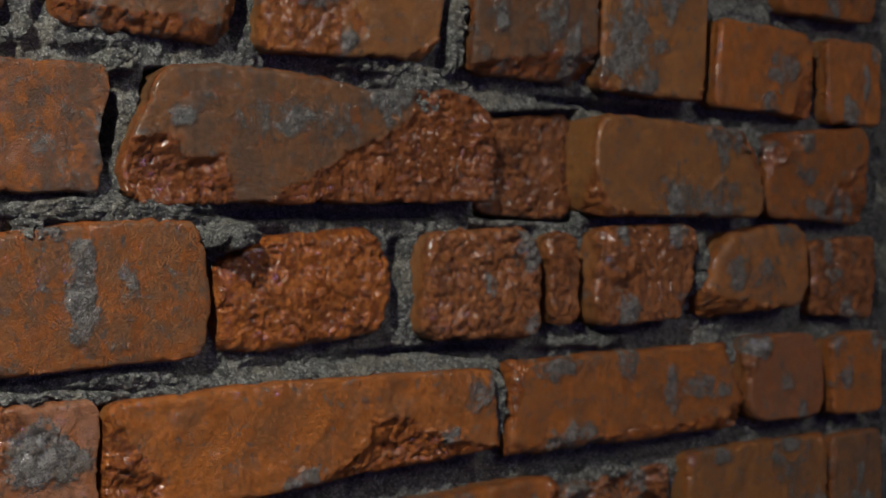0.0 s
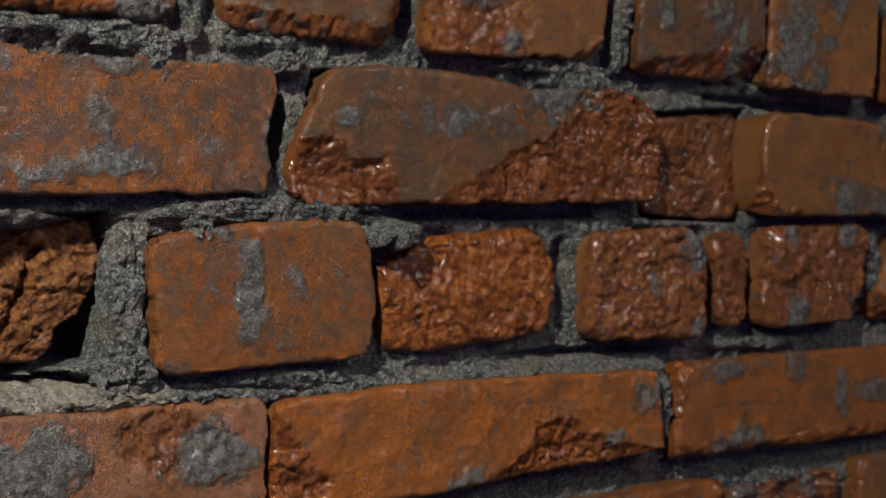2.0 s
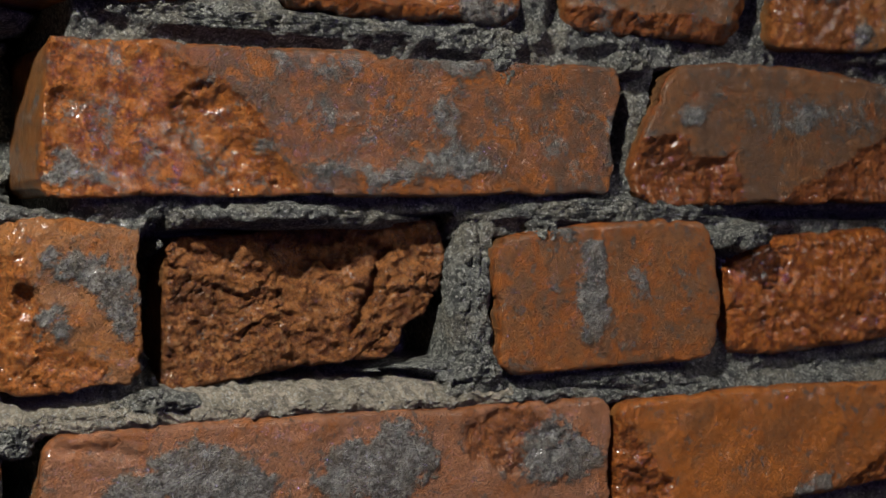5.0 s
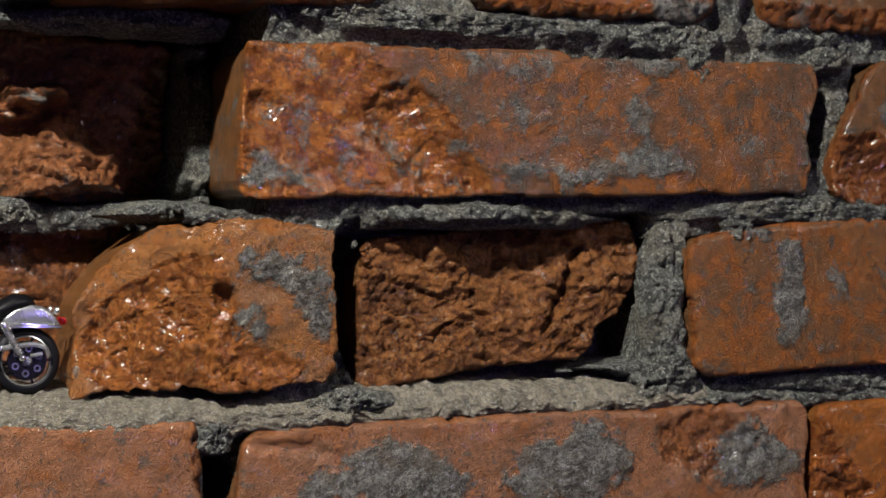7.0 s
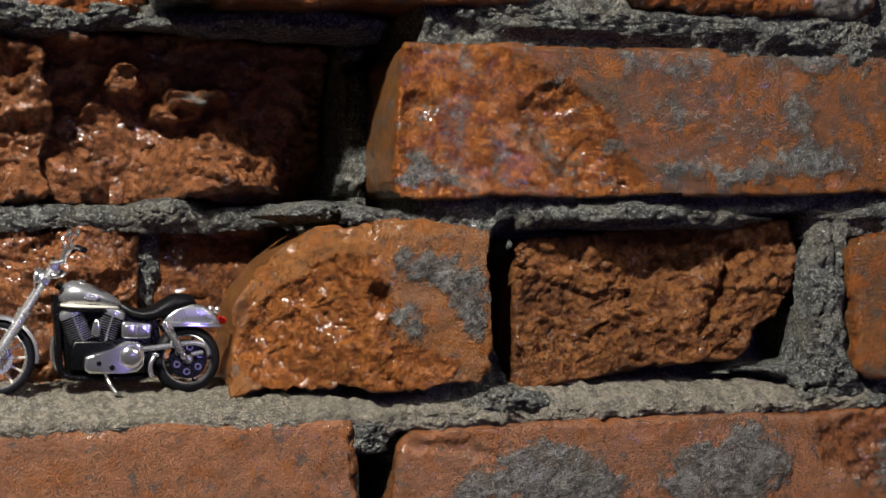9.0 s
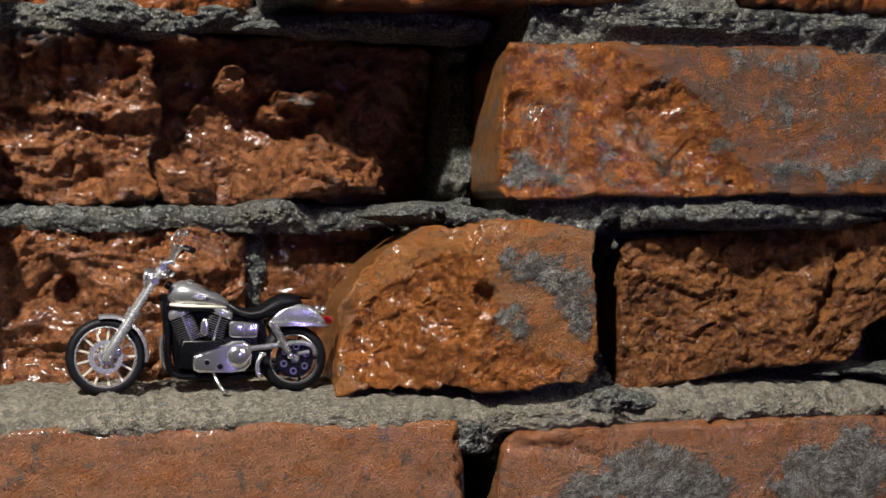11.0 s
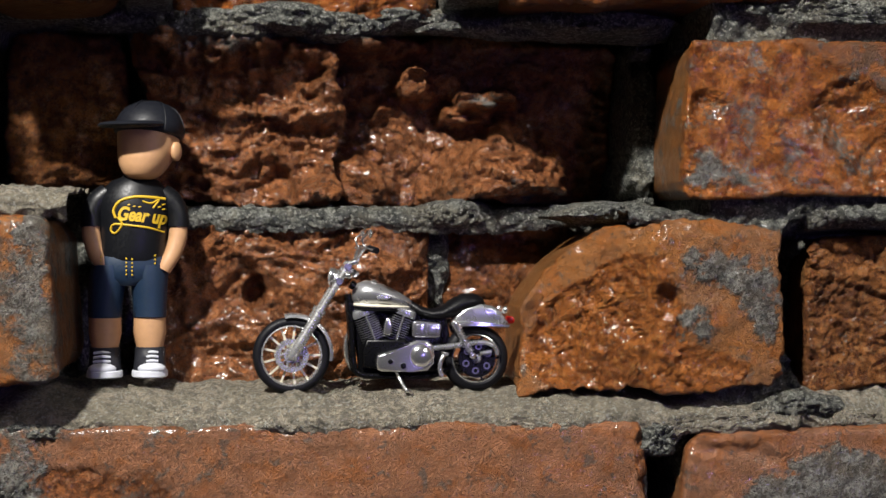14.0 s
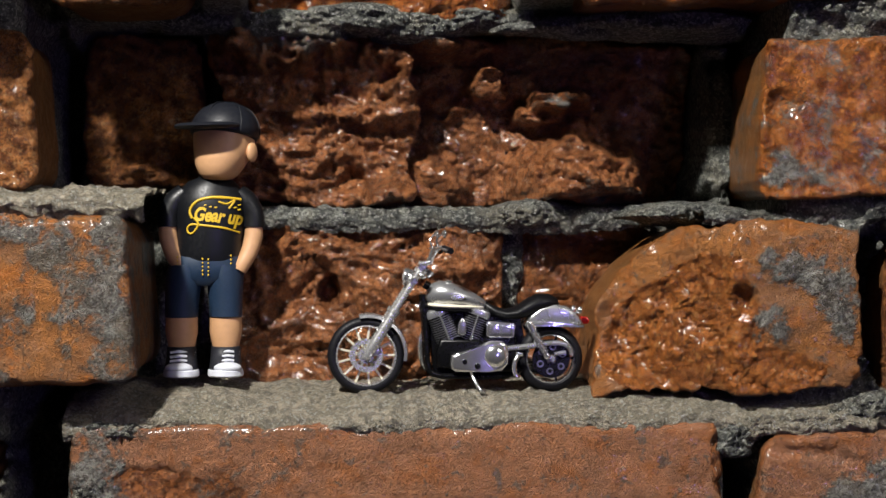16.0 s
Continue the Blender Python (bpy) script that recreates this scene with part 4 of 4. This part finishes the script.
toy_part("handlebar", bm, chrome, bike, "raised chrome handlebar")
for side in (-1, 1):
    bm = bmesh.new()
    tube(bm, [(-5.6, side * 11.5, 54.3), (-3.6, side * 17, 53.3)], 1.2, 12)
    toy_part("grip", bm, rubber, bike, "black rubber grip")
    bm = bmesh.new()
    tube(bm, [(-8.2, side * 10.6, 54.4), (-7.6, side * 14, 54.4), (-5.0, side * 17.2, 53.6)], 0.4, 8)
    toy_part("lever", bm, chrome, bike)
    bm = bmesh.new()
    tube(bm, [(-7.2, side * 10, 54.6), (-8.2, side * 10.6, 57.4), (-6.6, side * 11.5, 59.4)], 0.38, 8)
    ball(bm, (-5.4, side * 12, 59.6), (1.0, 2.6, 1.7))
    toy_part("mirror", bm, chrome, bike, "small oval chrome mirror")

ALONG = Matrix(((0, 0, 1, 0), (0, 1, 0, 0), (-1, 0, 0, 0), (0, 0, 0, 1)))  # z of a loft runs along x, its x runs down
bm = bmesh.new()
loft(bm, [(-36.2, 0, -11.2, 0.6, 0.8), (-36.4, 0, -10.6, 2.6, 2.8), (-36.9, 0, -9, 4.2, 4.6), (-37.3, 0, -6, 5.0, 6.0), (-37.0, 0, -2, 4.9, 6.5), (-36.0, 0, 3, 4.0, 6.0),
          (-34.6, 0, 7.5, 2.9, 4.6), (-33.4, 0, 11, 1.8, 3.0), (-32.9, 0, 12.4, 0.5, 1.0)], ALONG, 28)
tank = toy_part("fuel_tank", bm, silver, bike, "silver teardrop fuel tank", 180)
bm = bmesh.new()
loft(bm, [(-33.2, 0, -10.4, 0.6, 2.4), (-33.0, 0, -8, 1.25, 5.3), (-32.6, 0, -2, 1.3, 6.35), (-32.4, 0, 4, 1.2, 5.6), (-32.2, 0, 10, 0.9, 3.2), (-32.0, 0, 11.6, 0.4, 1.2)], ALONG, 24)
toy_part("tank_stripe", bm, cream, tank, "pale stripe along the lower edge")
bm = bmesh.new()
loft(bm, [(-31.6, 0, -10, 0.6, 2.4), (-31.6, 0, -8, 1.0, 5.0), (-31.2, 0, -2, 1.1, 6.0), (-31.0, 0, 4, 1.0, 5.4), (-31.0, 0, 10.5, 0.5, 3.0)], ALONG, 24)
toy_part("tank_underside", bm, black_gloss, tank)
bm = bmesh.new()
lathe(bm, [(0.1, 0), (1.5, 0), (1.5, 0.5), (1.1, 0.8), (0.1, 0.9)], Matrix.Translation((-2.6, -1.6, 41.6)) @ pose(0, 0, 0, 12, 8, 0), 20)
toy_part("filler_cap", bm, chrome, tank)
bm = bmesh.new()
plate(bm, [(-2.6, 36.0), (-1.2, 35.2), (2.0, 35.2), (3.2, 36.2), (1.6, 36.9), (-0.6, 37.3)], -6.62, -6.0, 0.1)
toy_part("tank_badge", bm, steel, tank, "small winged metal badge")
bm = bmesh.new()
loft(bm, [(-33.6, 0, 10.2, 0.8, 1.5), (-32.6, 0, 11.5, 2.0, 3.0), (-30.4, 0, 15, 2.2, 4.2), (-29.4, 0, 19, 2.1, 5.6), (-29.8, 0, 23, 2.6, 6.2), (-31.6, 0, 27, 3.6, 6.0),
          (-33.4, 0, 31, 3.8, 5.6), (-34.0, 0, 35.5, 3.2, 4.8), (-33.6, 0, 38.6, 2.2, 3.6), (-33.0, 0, 39.8, 0.6, 1.4)], ALONG, 24)
toy_part("seat", bm, leather, bike, "black leather two-up saddle", 180)
bm = bmesh.new()
plate(bm, [(26.2, 25.6), (28.2, 29.4), (32, 32.2), (37, 33.4), (42, 32.6), (46, 29.8), (48.6, 25.6), (45, 25.0), (40, 25.6), (36, 26.6), (31, 26.2)], -4.6, 4.6, 1.5)
rear_fender = toy_part("rear_fender", bm, silver, bike, "silver rear fender")
for side in (-1, 1):
    bm = bmesh.new()
    plate(bm, [(26.4, 24.6), (27.4, 26.4), (36, 26.6), (48.4, 25.4), (48.4, 24.3), (36, 25.0)], side * 5.6, side * 4.4, 0.3)
    toy_part("fender_strut", bm, chrome, rear_fender)
    bm = bmesh.new()
    ball(bm, (46.6, side * 6.0, 31.0), (1.3, 1.3, 1.5))
    tube(bm, [(46.6, side * 6.0, 31.0), (44.6, side * 3, 29.6)], 0.45, 8)
    toy_part("turn_signal", bm, chrome, rear_fender)
bm = bmesh.new()
plate(bm, [(48.2, 25.6), (48.0, 28.6), (50.4, 28.3), (51.2, 26.9), (50.6, 25.7)], -2.0, 2.0, 0.5)
toy_part("tail_light", bm, red_lens, rear_fender, "red tail light")

bm = bmesh.new()
tube(bm, [(-11.5, 0, 41), (0, 0, 34), (12, 0, 31), (22, 0, 25), (24, 0, 14)], 1.5, 12)
for side in (-1, 1):
    tube(bm, [(-12.4, side * 2.4, 37), (-11.4, side * 2.8, 25), (-10.6, side * 2.8, 12), (-8.4, side * 2.6, 7.4), (0, side * 2.6, 6.4), (18, side * 2.6, 6.4),
              (25, side * 2.6, 9.0)], 1.1, 12)
toy_part("frame", bm, black_gloss, bike, "black tube frame")
bm = bmesh.new()
plate(bm, [(-13.6, 34.5), (-10.2, 34.5), (-9.4, 13), (-11.2, 13)], -1.6, 1.6, 0.5)
toy_part("radiator", bm, black_gloss, bike)
# black sheet added behind the engine in place of the shade between parts
bm = bmesh.new()
plate(bm, [(-11, 31), (10, 32), (25, 28), (28, 12), (24, 6.6), (-8, 7)], -1.0, 3.0, 0.6)
toy_part("engine_block", bm, black_gloss, bike)
bm = bmesh.new()
plate(bm, [(-7, 9.6), (-7.4, 16), (-6, 20.4), (9, 20.4), (12.5, 17), (22, 18.5), (24, 12), (20, 8)], -5.0, 5.0, 1.2)
toy_part("crankcase", bm, black_gloss, bike, "black engine case")
for foot, top in (((-2.6, 0, 19.5), (-6.4, 0, 29.4)), ((4.4, 0, 19.5), (8.2, 0, 29.4))):
    a, b = Vector(foot), Vector(top)
    tilt = (b - a).to_track_quat("Z", "Y").to_matrix().to_4x4()
    at = Matrix.Translation(a) @ tilt
    bm = bmesh.new()
    far = (b - a).length
    loft(bm, [(0, 0, 0, 2.6, 3.2), (0, 0, far, 2.9, 3.4)], at, 20, squareness=3)
    cylinder = toy_part("cylinder", bm, black_gloss, bike, "finned engine cylinder")
    for k in range(11):
        bm = bmesh.new()
        h = 0.6 + k * (far - 1.2) / 11
        grow = 3.7 + 0.06 * k
        loft(bm, [(0, 0, h, grow, 4.5), (0, 0, h + 0.34, grow, 4.5)], at, 20, squareness=4)
        toy_part("fin", bm, dark_steel, cylinder)
    bm = bmesh.new()
    loft(bm, [(0, 0, far - 0.4, 4.3, 4.8), (0, 0, far + 0.9, 4.6, 5.0), (0, 0, far + 2.2, 4.2, 4.6), (0, 0, far + 2.9, 3.0, 3.6)], at, 24, squareness=4)
    toy_part("rocker_cover", bm, silver, cylinder, "silver rocker cover")
    bm = bmesh.new()
    tube(bm, [a + Vector((0.6, -4.2, -1)), a.lerp(b, 0.96) + Vector((0.2, -4.4, 0))], 0.5, 8)
    toy_part("pushrod_tube", bm, chrome, cylinder)
bm = bmesh.new()
plate(bm, [(0.2, 22.6), (0.8, 26.6), (1.6, 28.4), (2.8, 28.2), (3.6, 25.8), (3.4, 22.4), (2.0, 21.6)], -6.8, -4.6, 0.7)
toy_part("horn_cover", bm, chrome, bike, "chrome horn cover")
bm = bmesh.new()
plate(bm, [(-2.6, 11.4), (-2.2, 14.4), (0.5, 15.6), (8.4, 16.6), (10.0, 19.0), (12.6, 20.0), (16.4, 19.8), (18.6, 18.4), (19.3, 14.6), (19.0, 11.0), (16.6, 8.6),
           (11, 8.2), (-0.6, 8.4), (-2.2, 9.4)], -8.6, -4.8, 1.1)
cover = toy_part("primary_cover", bm, chrome, bike, "polished chrome primary cover")
bm = bmesh.new()
DERBY = Matrix.Translation((14.2, -8.2, 14.2)) @ pose(0, 0, 0, 90, 0, 0)
lathe(bm, [(0.1, 1.7), (2.2, 1.5), (3.6, 1.0), (4.3, 0.3), (4.4, -0.4)], DERBY, 36)
toy_part("derby_cover", bm, chrome, cover)
for x, z, r in ((2.6, 12.2, 0.95), (7.4, 10.6, 1.1)):
    bm = bmesh.new()
    lathe(bm, [(0.1, 0.5), (r * 0.8, 0.45), (r, 0.1), (r, -0.2)], Matrix.Translation((x, -8.6, z)) @ pose(0, 0, 0, 90, 0, 0), 16)
    toy_part("inspection_cap", bm, black_gloss, cover)
bm = bmesh.new()
plate(bm, [(11.2, 21.6), (11.2, 26.6), (12.4, 27.2), (21.0, 26.4), (22.2, 25.6), (21.6, 21.2), (20, 20.8), (12.4, 21.0)], -6.8, -3.6, 0.7)
oil_box = toy_part("battery_cover", bm, chrome, bike, "chrome battery side cover")
bm = bmesh.new()
plate(bm, [(12.6, 22.4), (12.6, 25.9), (15.6, 25.9), (15.6, 22.4)], -7.3, -6.6, 0.25)
plate(bm, [(16.6, 22.2), (16.6, 25.8), (20.6, 25.4), (20.2, 22.2)], -7.3, -6.6, 0.25)
toy_part("side_panel", bm, chrome, oil_box)
for side in (-1, 1):
    a, b = Vector((27.2, side * 6.0, 26.2)), Vector((34.0, side * 6.0, 14.0))
    bm = bmesh.new()
    tube(bm, [a, b], 0.7, 10)
    tube(bm, [a, a.lerp(b, 0.2)], 1.5, 14)
    ball(bm, tuple(b), (1.3, 0.9, 1.3)), ball(bm, tuple(a), (1.3, 0.9, 1.3))
    shock = toy_part("shock_absorber", bm, chrome, bike, "chrome coil-over shock absorber")
    bm = bmesh.new()
    way = (b - a).normalized()
    side_way = way.cross(Vector((0, 1, 0))).normalized()
    coil = [a.lerp(b, 0.2 + 0.68 * k / 72) + 1.35 * (math.cos(k * 0.785) * side_way + math.sin(k * 0.785) * Vector((0, 1, 0))) for k in range(73)]
    tube(bm, coil, 0.36, 6, bend=1)
    toy_part("spring", bm, chrome, shock)
    bm = bmesh.new()
    tube(bm, [(17.6, side * 5.0, 16.6), (27, side * 5.0, 17.6), (38, side * 5.0, 18.8), (42.6, side * 5.0, 17.2), (43.6, side * 5.0, 14.2)], [1.1, 1.1, 0.95, 0.8, 0.6], 12)
    tube(bm, [(37.0, side * 5.0, 14.6), (41.4, side * 5.0, 15.2)], 0.8, 10)
    toy_part("swing_arm", bm, silver, bike, "silver swing arm")
bm = bmesh.new()
tube(bm, [(23.6, -6.6, 15.0), (21.8, -7.2, 12.2), (21.4, -7.6, 8.6), (22.4, -7.6, 6.6)], 0.9, 12)
tube(bm, [(22.0, -7.0, 14.8), (24.6, -7.0, 14.6)], 0.7, 10)
toy_part("foot_peg", bm, chrome, bike)
bm = bmesh.new()
tube(bm, [(5.4, -4.6, 8.0), (6.6, -6.6, 5.0), (8.6, -8.4, 1.6), (10.4, -9.4, 0.7)], 0.75, 10)
tube(bm, [(8.4, -8.4, 1.2), (9.8, -10.4, 1.3)], 0.7, 8)
toy_part("kickstand", bm, chrome, bike, "chrome kickstand folded out")
bm = bmesh.new()
tube(bm, [(-7, 5, 26), (-12, 6.5, 20), (-10, 7.5, 9), (0, 8.0, 7.0), (16, 8.2, 6.8), (40, 8.4, 8.4)], [1.2, 1.2, 1.2, 1.3, 1.6, 1.8], 14)
tube(bm, [(9, 5, 26), (14, 7.0, 18), (20, 8.0, 10.5), (42, 8.4, 12)], [1.2, 1.2, 1.6, 1.8], 14)
toy_part("exhaust", bm, chrome, bike, "chrome twin exhaust")

# ---- doll: one plain mesh ----
doll_mats = [plain_material("skin_vinyl", (0.50, 0.28, 0.14), 0.5, 0, 0), plain_material("black_shirt", (0.005, 0.0055, 0.007), 0.4, 0, 0, shine=0.3),
             plain_material("navy_shorts", (0.009, 0.024, 0.052), 0.5, 0, 0), plain_material("charcoal_cap", (0.007, 0.008, 0.012), 0.5, shine=0.3),
             plain_material("dark_grey_canvas", (0.014, 0.015, 0.020), 0.5, shine=0.3), plain_material("white_rubber", (0.55, 0.57, 0.62), 0.45),
             plain_material("yellow_print", (0.62, 0.40, 0.02), 0.5)]
SKIN, SHIRT, SHORTS, CAP, SHOE, WHITE, YELLOW = range(7)
bm = bmesh.new()
for cx in (-8.8, 8.2):
    toe = -1.5 if cx < 0 else 1.5
    loft(bm, [(cx, -4, 0.0, 6.4, 9.6), (cx, -4, 0.5, 6.9, 10.2), (cx, -4, 2.4, 6.8, 10.0), (cx, -4, 2.8, 6.4, 9.4)], seg=28, index=WHITE, squareness=2.4)
    loft(bm, [(cx, -3.6, 2.4, 6.3, 9.2), (cx, -3.2, 4.6, 6.2, 8.4), (cx, -1.6, 7.2, 5.9, 6.6), (cx, 0, 9.4, 5.8, 5.8), (cx, 0, 11.2, 5.7, 5.6), (cx, 0, 11.4, 5.0, 4.8)],
         seg=28, index=SHOE, squareness=2.3)
    ball(bm, (cx + toe * 0.5, -9.4, 3.5), (5.4, 4.6, 2.3), index=WHITE)
    for n in range(3):
        z = 6.4 + 1.55 * n
        tube(bm, [(cx - 2.6 + toe, -9.0 + 2.0 * n, z - 0.3), (cx + toe * 0.5, -9.9 + 2.1 * n, z + 0.15), (cx + 2.6 + toe * 0.3, -9.0 + 2.0 * n, z - 0.2)], 0.55, 8, index=WHITE)
    for n in range(6):
        ball(bm, (cx + 4.6 + 0.15 * n, -7.6 + 1.2 * n, 4.8 + 1.1 * n), (0.28, 0.28, 0.28), seg=8, index=WHITE)
    loft(bm, [(cx, 0, 10.4, 5.0, 5.0), (cx, 0, 13, 5.5, 5.5), (cx, 0.2, 17, 6.3, 6.3), (cx, 0.2, 21, 6.2, 6.3), (cx, 0, 26, 6.0, 6.0)], seg=28, index=SKIN)
    lean = 0.6 if cx < 0 else -0.2
    loft(bm, [(cx, 0, 22.6, 6.0, 6.3), (cx, 0, 23.0, 6.4, 6.9), (cx, 0, 28, 6.5, 7.2), (cx + lean, 0, 34, 6.9, 7.7), (cx + lean * 2, 0, 39, 7.3, 8.2), (cx + lean * 3, 0, 43, 6.6, 8.0)],
         seg=28, index=SHORTS)
loft(bm, [(0.2, 0, 35, 8, 5.5), (0.5, 0, 38, 14.6, 8.2), (0.8, 0, 42, 14.9, 8.6), (1.2, 0, 46, 13.6, 8.6), (1.5, 0, 47.2, 12.5, 8.2)], seg=40, index=SHORTS)
TORSO = [(1.4, 0, 44.6, 12.6, 8.7), (1.5, 0, 47, 13.0, 9.1), (1.9, 0, 53, 12.6, 9.3), (2.2, 0, 60, 13.3, 9.4), (2.4, 0.2, 66, 14.0, 9.2), (2.5, 0.4, 69.6, 13.6, 8.6), (2.6, 0.6, 73.0, 11.4, 7.6),
         (2.8, 0.8, 75.6, 9.0, 6.6), (3.2, 0.8, 76.8, 6.0, 5.6), (3.4, 0.6, 77.8, 5.2, 5.2)]
loft(bm, TORSO, seg=48, index=SHIRT)
for s, sx in ((-1, -11.4), (1, 16.4)):
    tube(bm, [(sx - s * 3.8, 0.5, 70.6), (sx - s * 0.2, 0.2, 67.6), (sx + s * 2.4, -0.4, 62.5), (sx + s * 2.6, -0.8, 57.6)], [4.2, 4.5, 4.3, 4.2], 20, index=SHIRT)
    tube(bm, [(sx + s * 2.5, -0.8, 59), (sx + s * 2.5, -1.2, 54), (sx + s * 0.8, -2.4, 48), (sx - s * 1.6, -3.4, 43.6), (sx - s * 3.0, -3.6, 41)], [3.4, 3.6, 3.3, 3.0, 2.8], 18, index=SKIN)
loft(bm, [(5.0, 0.8, 75.5, 4.6, 4.6), (6.4, 1.2, 82, 5.0, 5.0)], seg=24, index=SKIN)
TURNED = Matrix.Translation((7.2, -0.4, 0)) @ pose(0, 0, 0, 0, 0, -34) @ Matrix.Translation((0, 0, 76)) @ Matrix.Diagonal((1.07, 1.05, 1.0, 1)) @ Matrix.Translation((0, 0, -76))
CAPPED = TURNED @ Matrix.Translation((0, 1, 95)) @ pose(0, 0, 0, -11, 0, 0) @ Matrix.Translation((0, -1, -95))
loft(bm, [(0, -3.0, 75.8, 3.0, 3.0), (0, -3.0, 76.4, 5.0, 5.6), (0, -2.8, 78.2, 6.6, 7.6), (0, -1.8, 81.5, 8.5, 9.4), (0, -0.6, 85, 9.8, 10.5), (0, 0.6, 89, 10.7, 11.2), (0, 0.9, 94, 10.9, 11.3),
          (0, 1, 98, 10.4, 10.8)], TURNED, 36, SKIN, 2.2)
for sx in (-11.0, 11.0):
    ball(bm, (sx, 2.2, 86.8), (1.6, 2.9, 3.9), TURNED, index=SKIN)
loft(bm, [(0, 1, 92.6, 11.7, 11.9), (0, 1, 93.2, 12.3, 12.5), (0, 1, 96, 12.5, 12.7), (0, 1.2, 99, 11.8, 12.0), (0, 1.5, 102.6, 9.8, 10.0), (0, 1.8, 105.2, 6.6, 6.8), (0, 2, 106.6, 2.6, 2.6),
          (0, 2, 106.8, 0.4, 0.4)], CAPPED, 40, CAP)
for a in (0, 60, 120, 180, 240, 300):
    seam = [CAPPED @ Vector((r * math.cos(radians(a + 30)), 1.3 + r * math.sin(radians(a + 30)), z)) for r, z in ((12.5, 93.4), (12.6, 96), (11.9, 99), (9.9, 102.7), (6.7, 105.3), (1.0, 106.8))]
    tube(bm, seam, 0.22, 6, index=CAP)
ball(bm, (0, 2, 106.9), (0.9, 0.9, 0.5), CAPPED, 12, CAP)
VISOR = CAPPED @ pose(0, -10.0, 94.4, 14, 0, 0)
loft(bm, [(0, 0.6, -1.1, 9.0, 9.8), (0, 0.2, -0.7, 11.0, 11.6), (0, 0, 0.1, 11.4, 12.0), (0, 0.3, 0.9, 10.8, 11.4), (0, 1.0, 1.3, 9.4, 10.0)], VISOR, 40, CAP, 2.3)
# stitches and the print follow the cloth
for x, n, z0 in ((-10.2, 5, 46.2), (-0.6, 5, 45.4), (1.6, 5, 45.2), (10.2, 5, 46.6)):
    for k in range(n):
        z = z0 - 1.5 * k
        y = -8.8 * math.sqrt(max(0.05, 1 - ((x - 0.8) / 15.4) ** 2)) - 0.1
        ball(bm, (x, y, z), (0.34, 0.3, 0.42), seg=8, index=YELLOW)


def chest(x, z):
    """The cloth's front at a place on the chest."""
    for one, two in zip(TORSO, TORSO[1:]):
        if one[2] <= z <= two[2]:
            t = (z - one[2]) / (two[2] - one[2])
            cx, cy, _, rx, ry = [p * (1 - t) + q * t for p, q in zip(one, two)]
            return cy - ry * math.sqrt(max(0.05, 1 - ((x - cx) / rx) ** 2))
    return -9.0


def print_line(points, r):
    tube(bm, [(x, chest(x, z) - 0.12, z) for x, z in points], r, 8, index=YELLOW, bend=6)


letters = bpy.data.curves.new("print", "FONT")
letters.body, letters.size, letters.shear, letters.extrude, letters.offset = "Gear up", 7.2, 0.35, 0.12, 0.24
letters.align_x = "CENTER"
holder = new("print", letters)
shape = bpy.data.meshes.new_from_object(holder.evaluated_get(bpy.context.evaluated_depsgraph_get()))
start = len(bm.verts)
old = set(bm.faces)
bm.from_mesh(shape)
bm.verts.ensure_lookup_table()
for vert in bm.verts[start:]:
    x, up, out = vert.co
    x = x * 0.78 + 5.0
    z = 59.6 + up - 0.10 * (x - 5.0)
    vert.co = (x, chest(x, z) - 0.2 - out, z)
for f in bm.faces:
    if f not in old:
        f.material_index = YELLOW
bpy.data.objects.remove(holder), bpy.data.meshes.remove(shape), bpy.data.curves.remove(letters)
print_line([(-4.6, 61.0), (-5.4, 64.0), (-3.0, 67.4), (2, 69.0), (8, 69.0), (14.0, 68.4)], 0.55)
print_line([(-4.0, 61.2), (-2.2, 58.6), (-4.6, 55.2), (-6.4, 56.2), (-5.0, 58.6), (2, 58.0), (8, 57.2), (13.6, 55.6)], 0.42)
print_line([(5.4, 67.4), (8.6, 66.6), (11.6, 68.0), (9.4, 64.8)], 0.4)
for x, z in ((-1.4, 65.0), (0.4, 66.0), (2.4, 65.4), (4.4, 65.2), (11.8, 65.2), (13.4, 66.2), (13.4, 64.4)):
    print_line([(x - 0.5, z - 0.1), (x + 0.5, z + 0.1)], 0.3)
bm.transform(MM)
doll = part("doll", bm, doll_mats, None, "", 45)
tagged(doll, "vinyl doll in black cap, printed shirt and navy shorts", "doll")
doll.matrix_world = pose(-0.0578, 0.045, Z0 - 0.0482, 0, 0, 4) @ Matrix.Scale(0.985, 4)
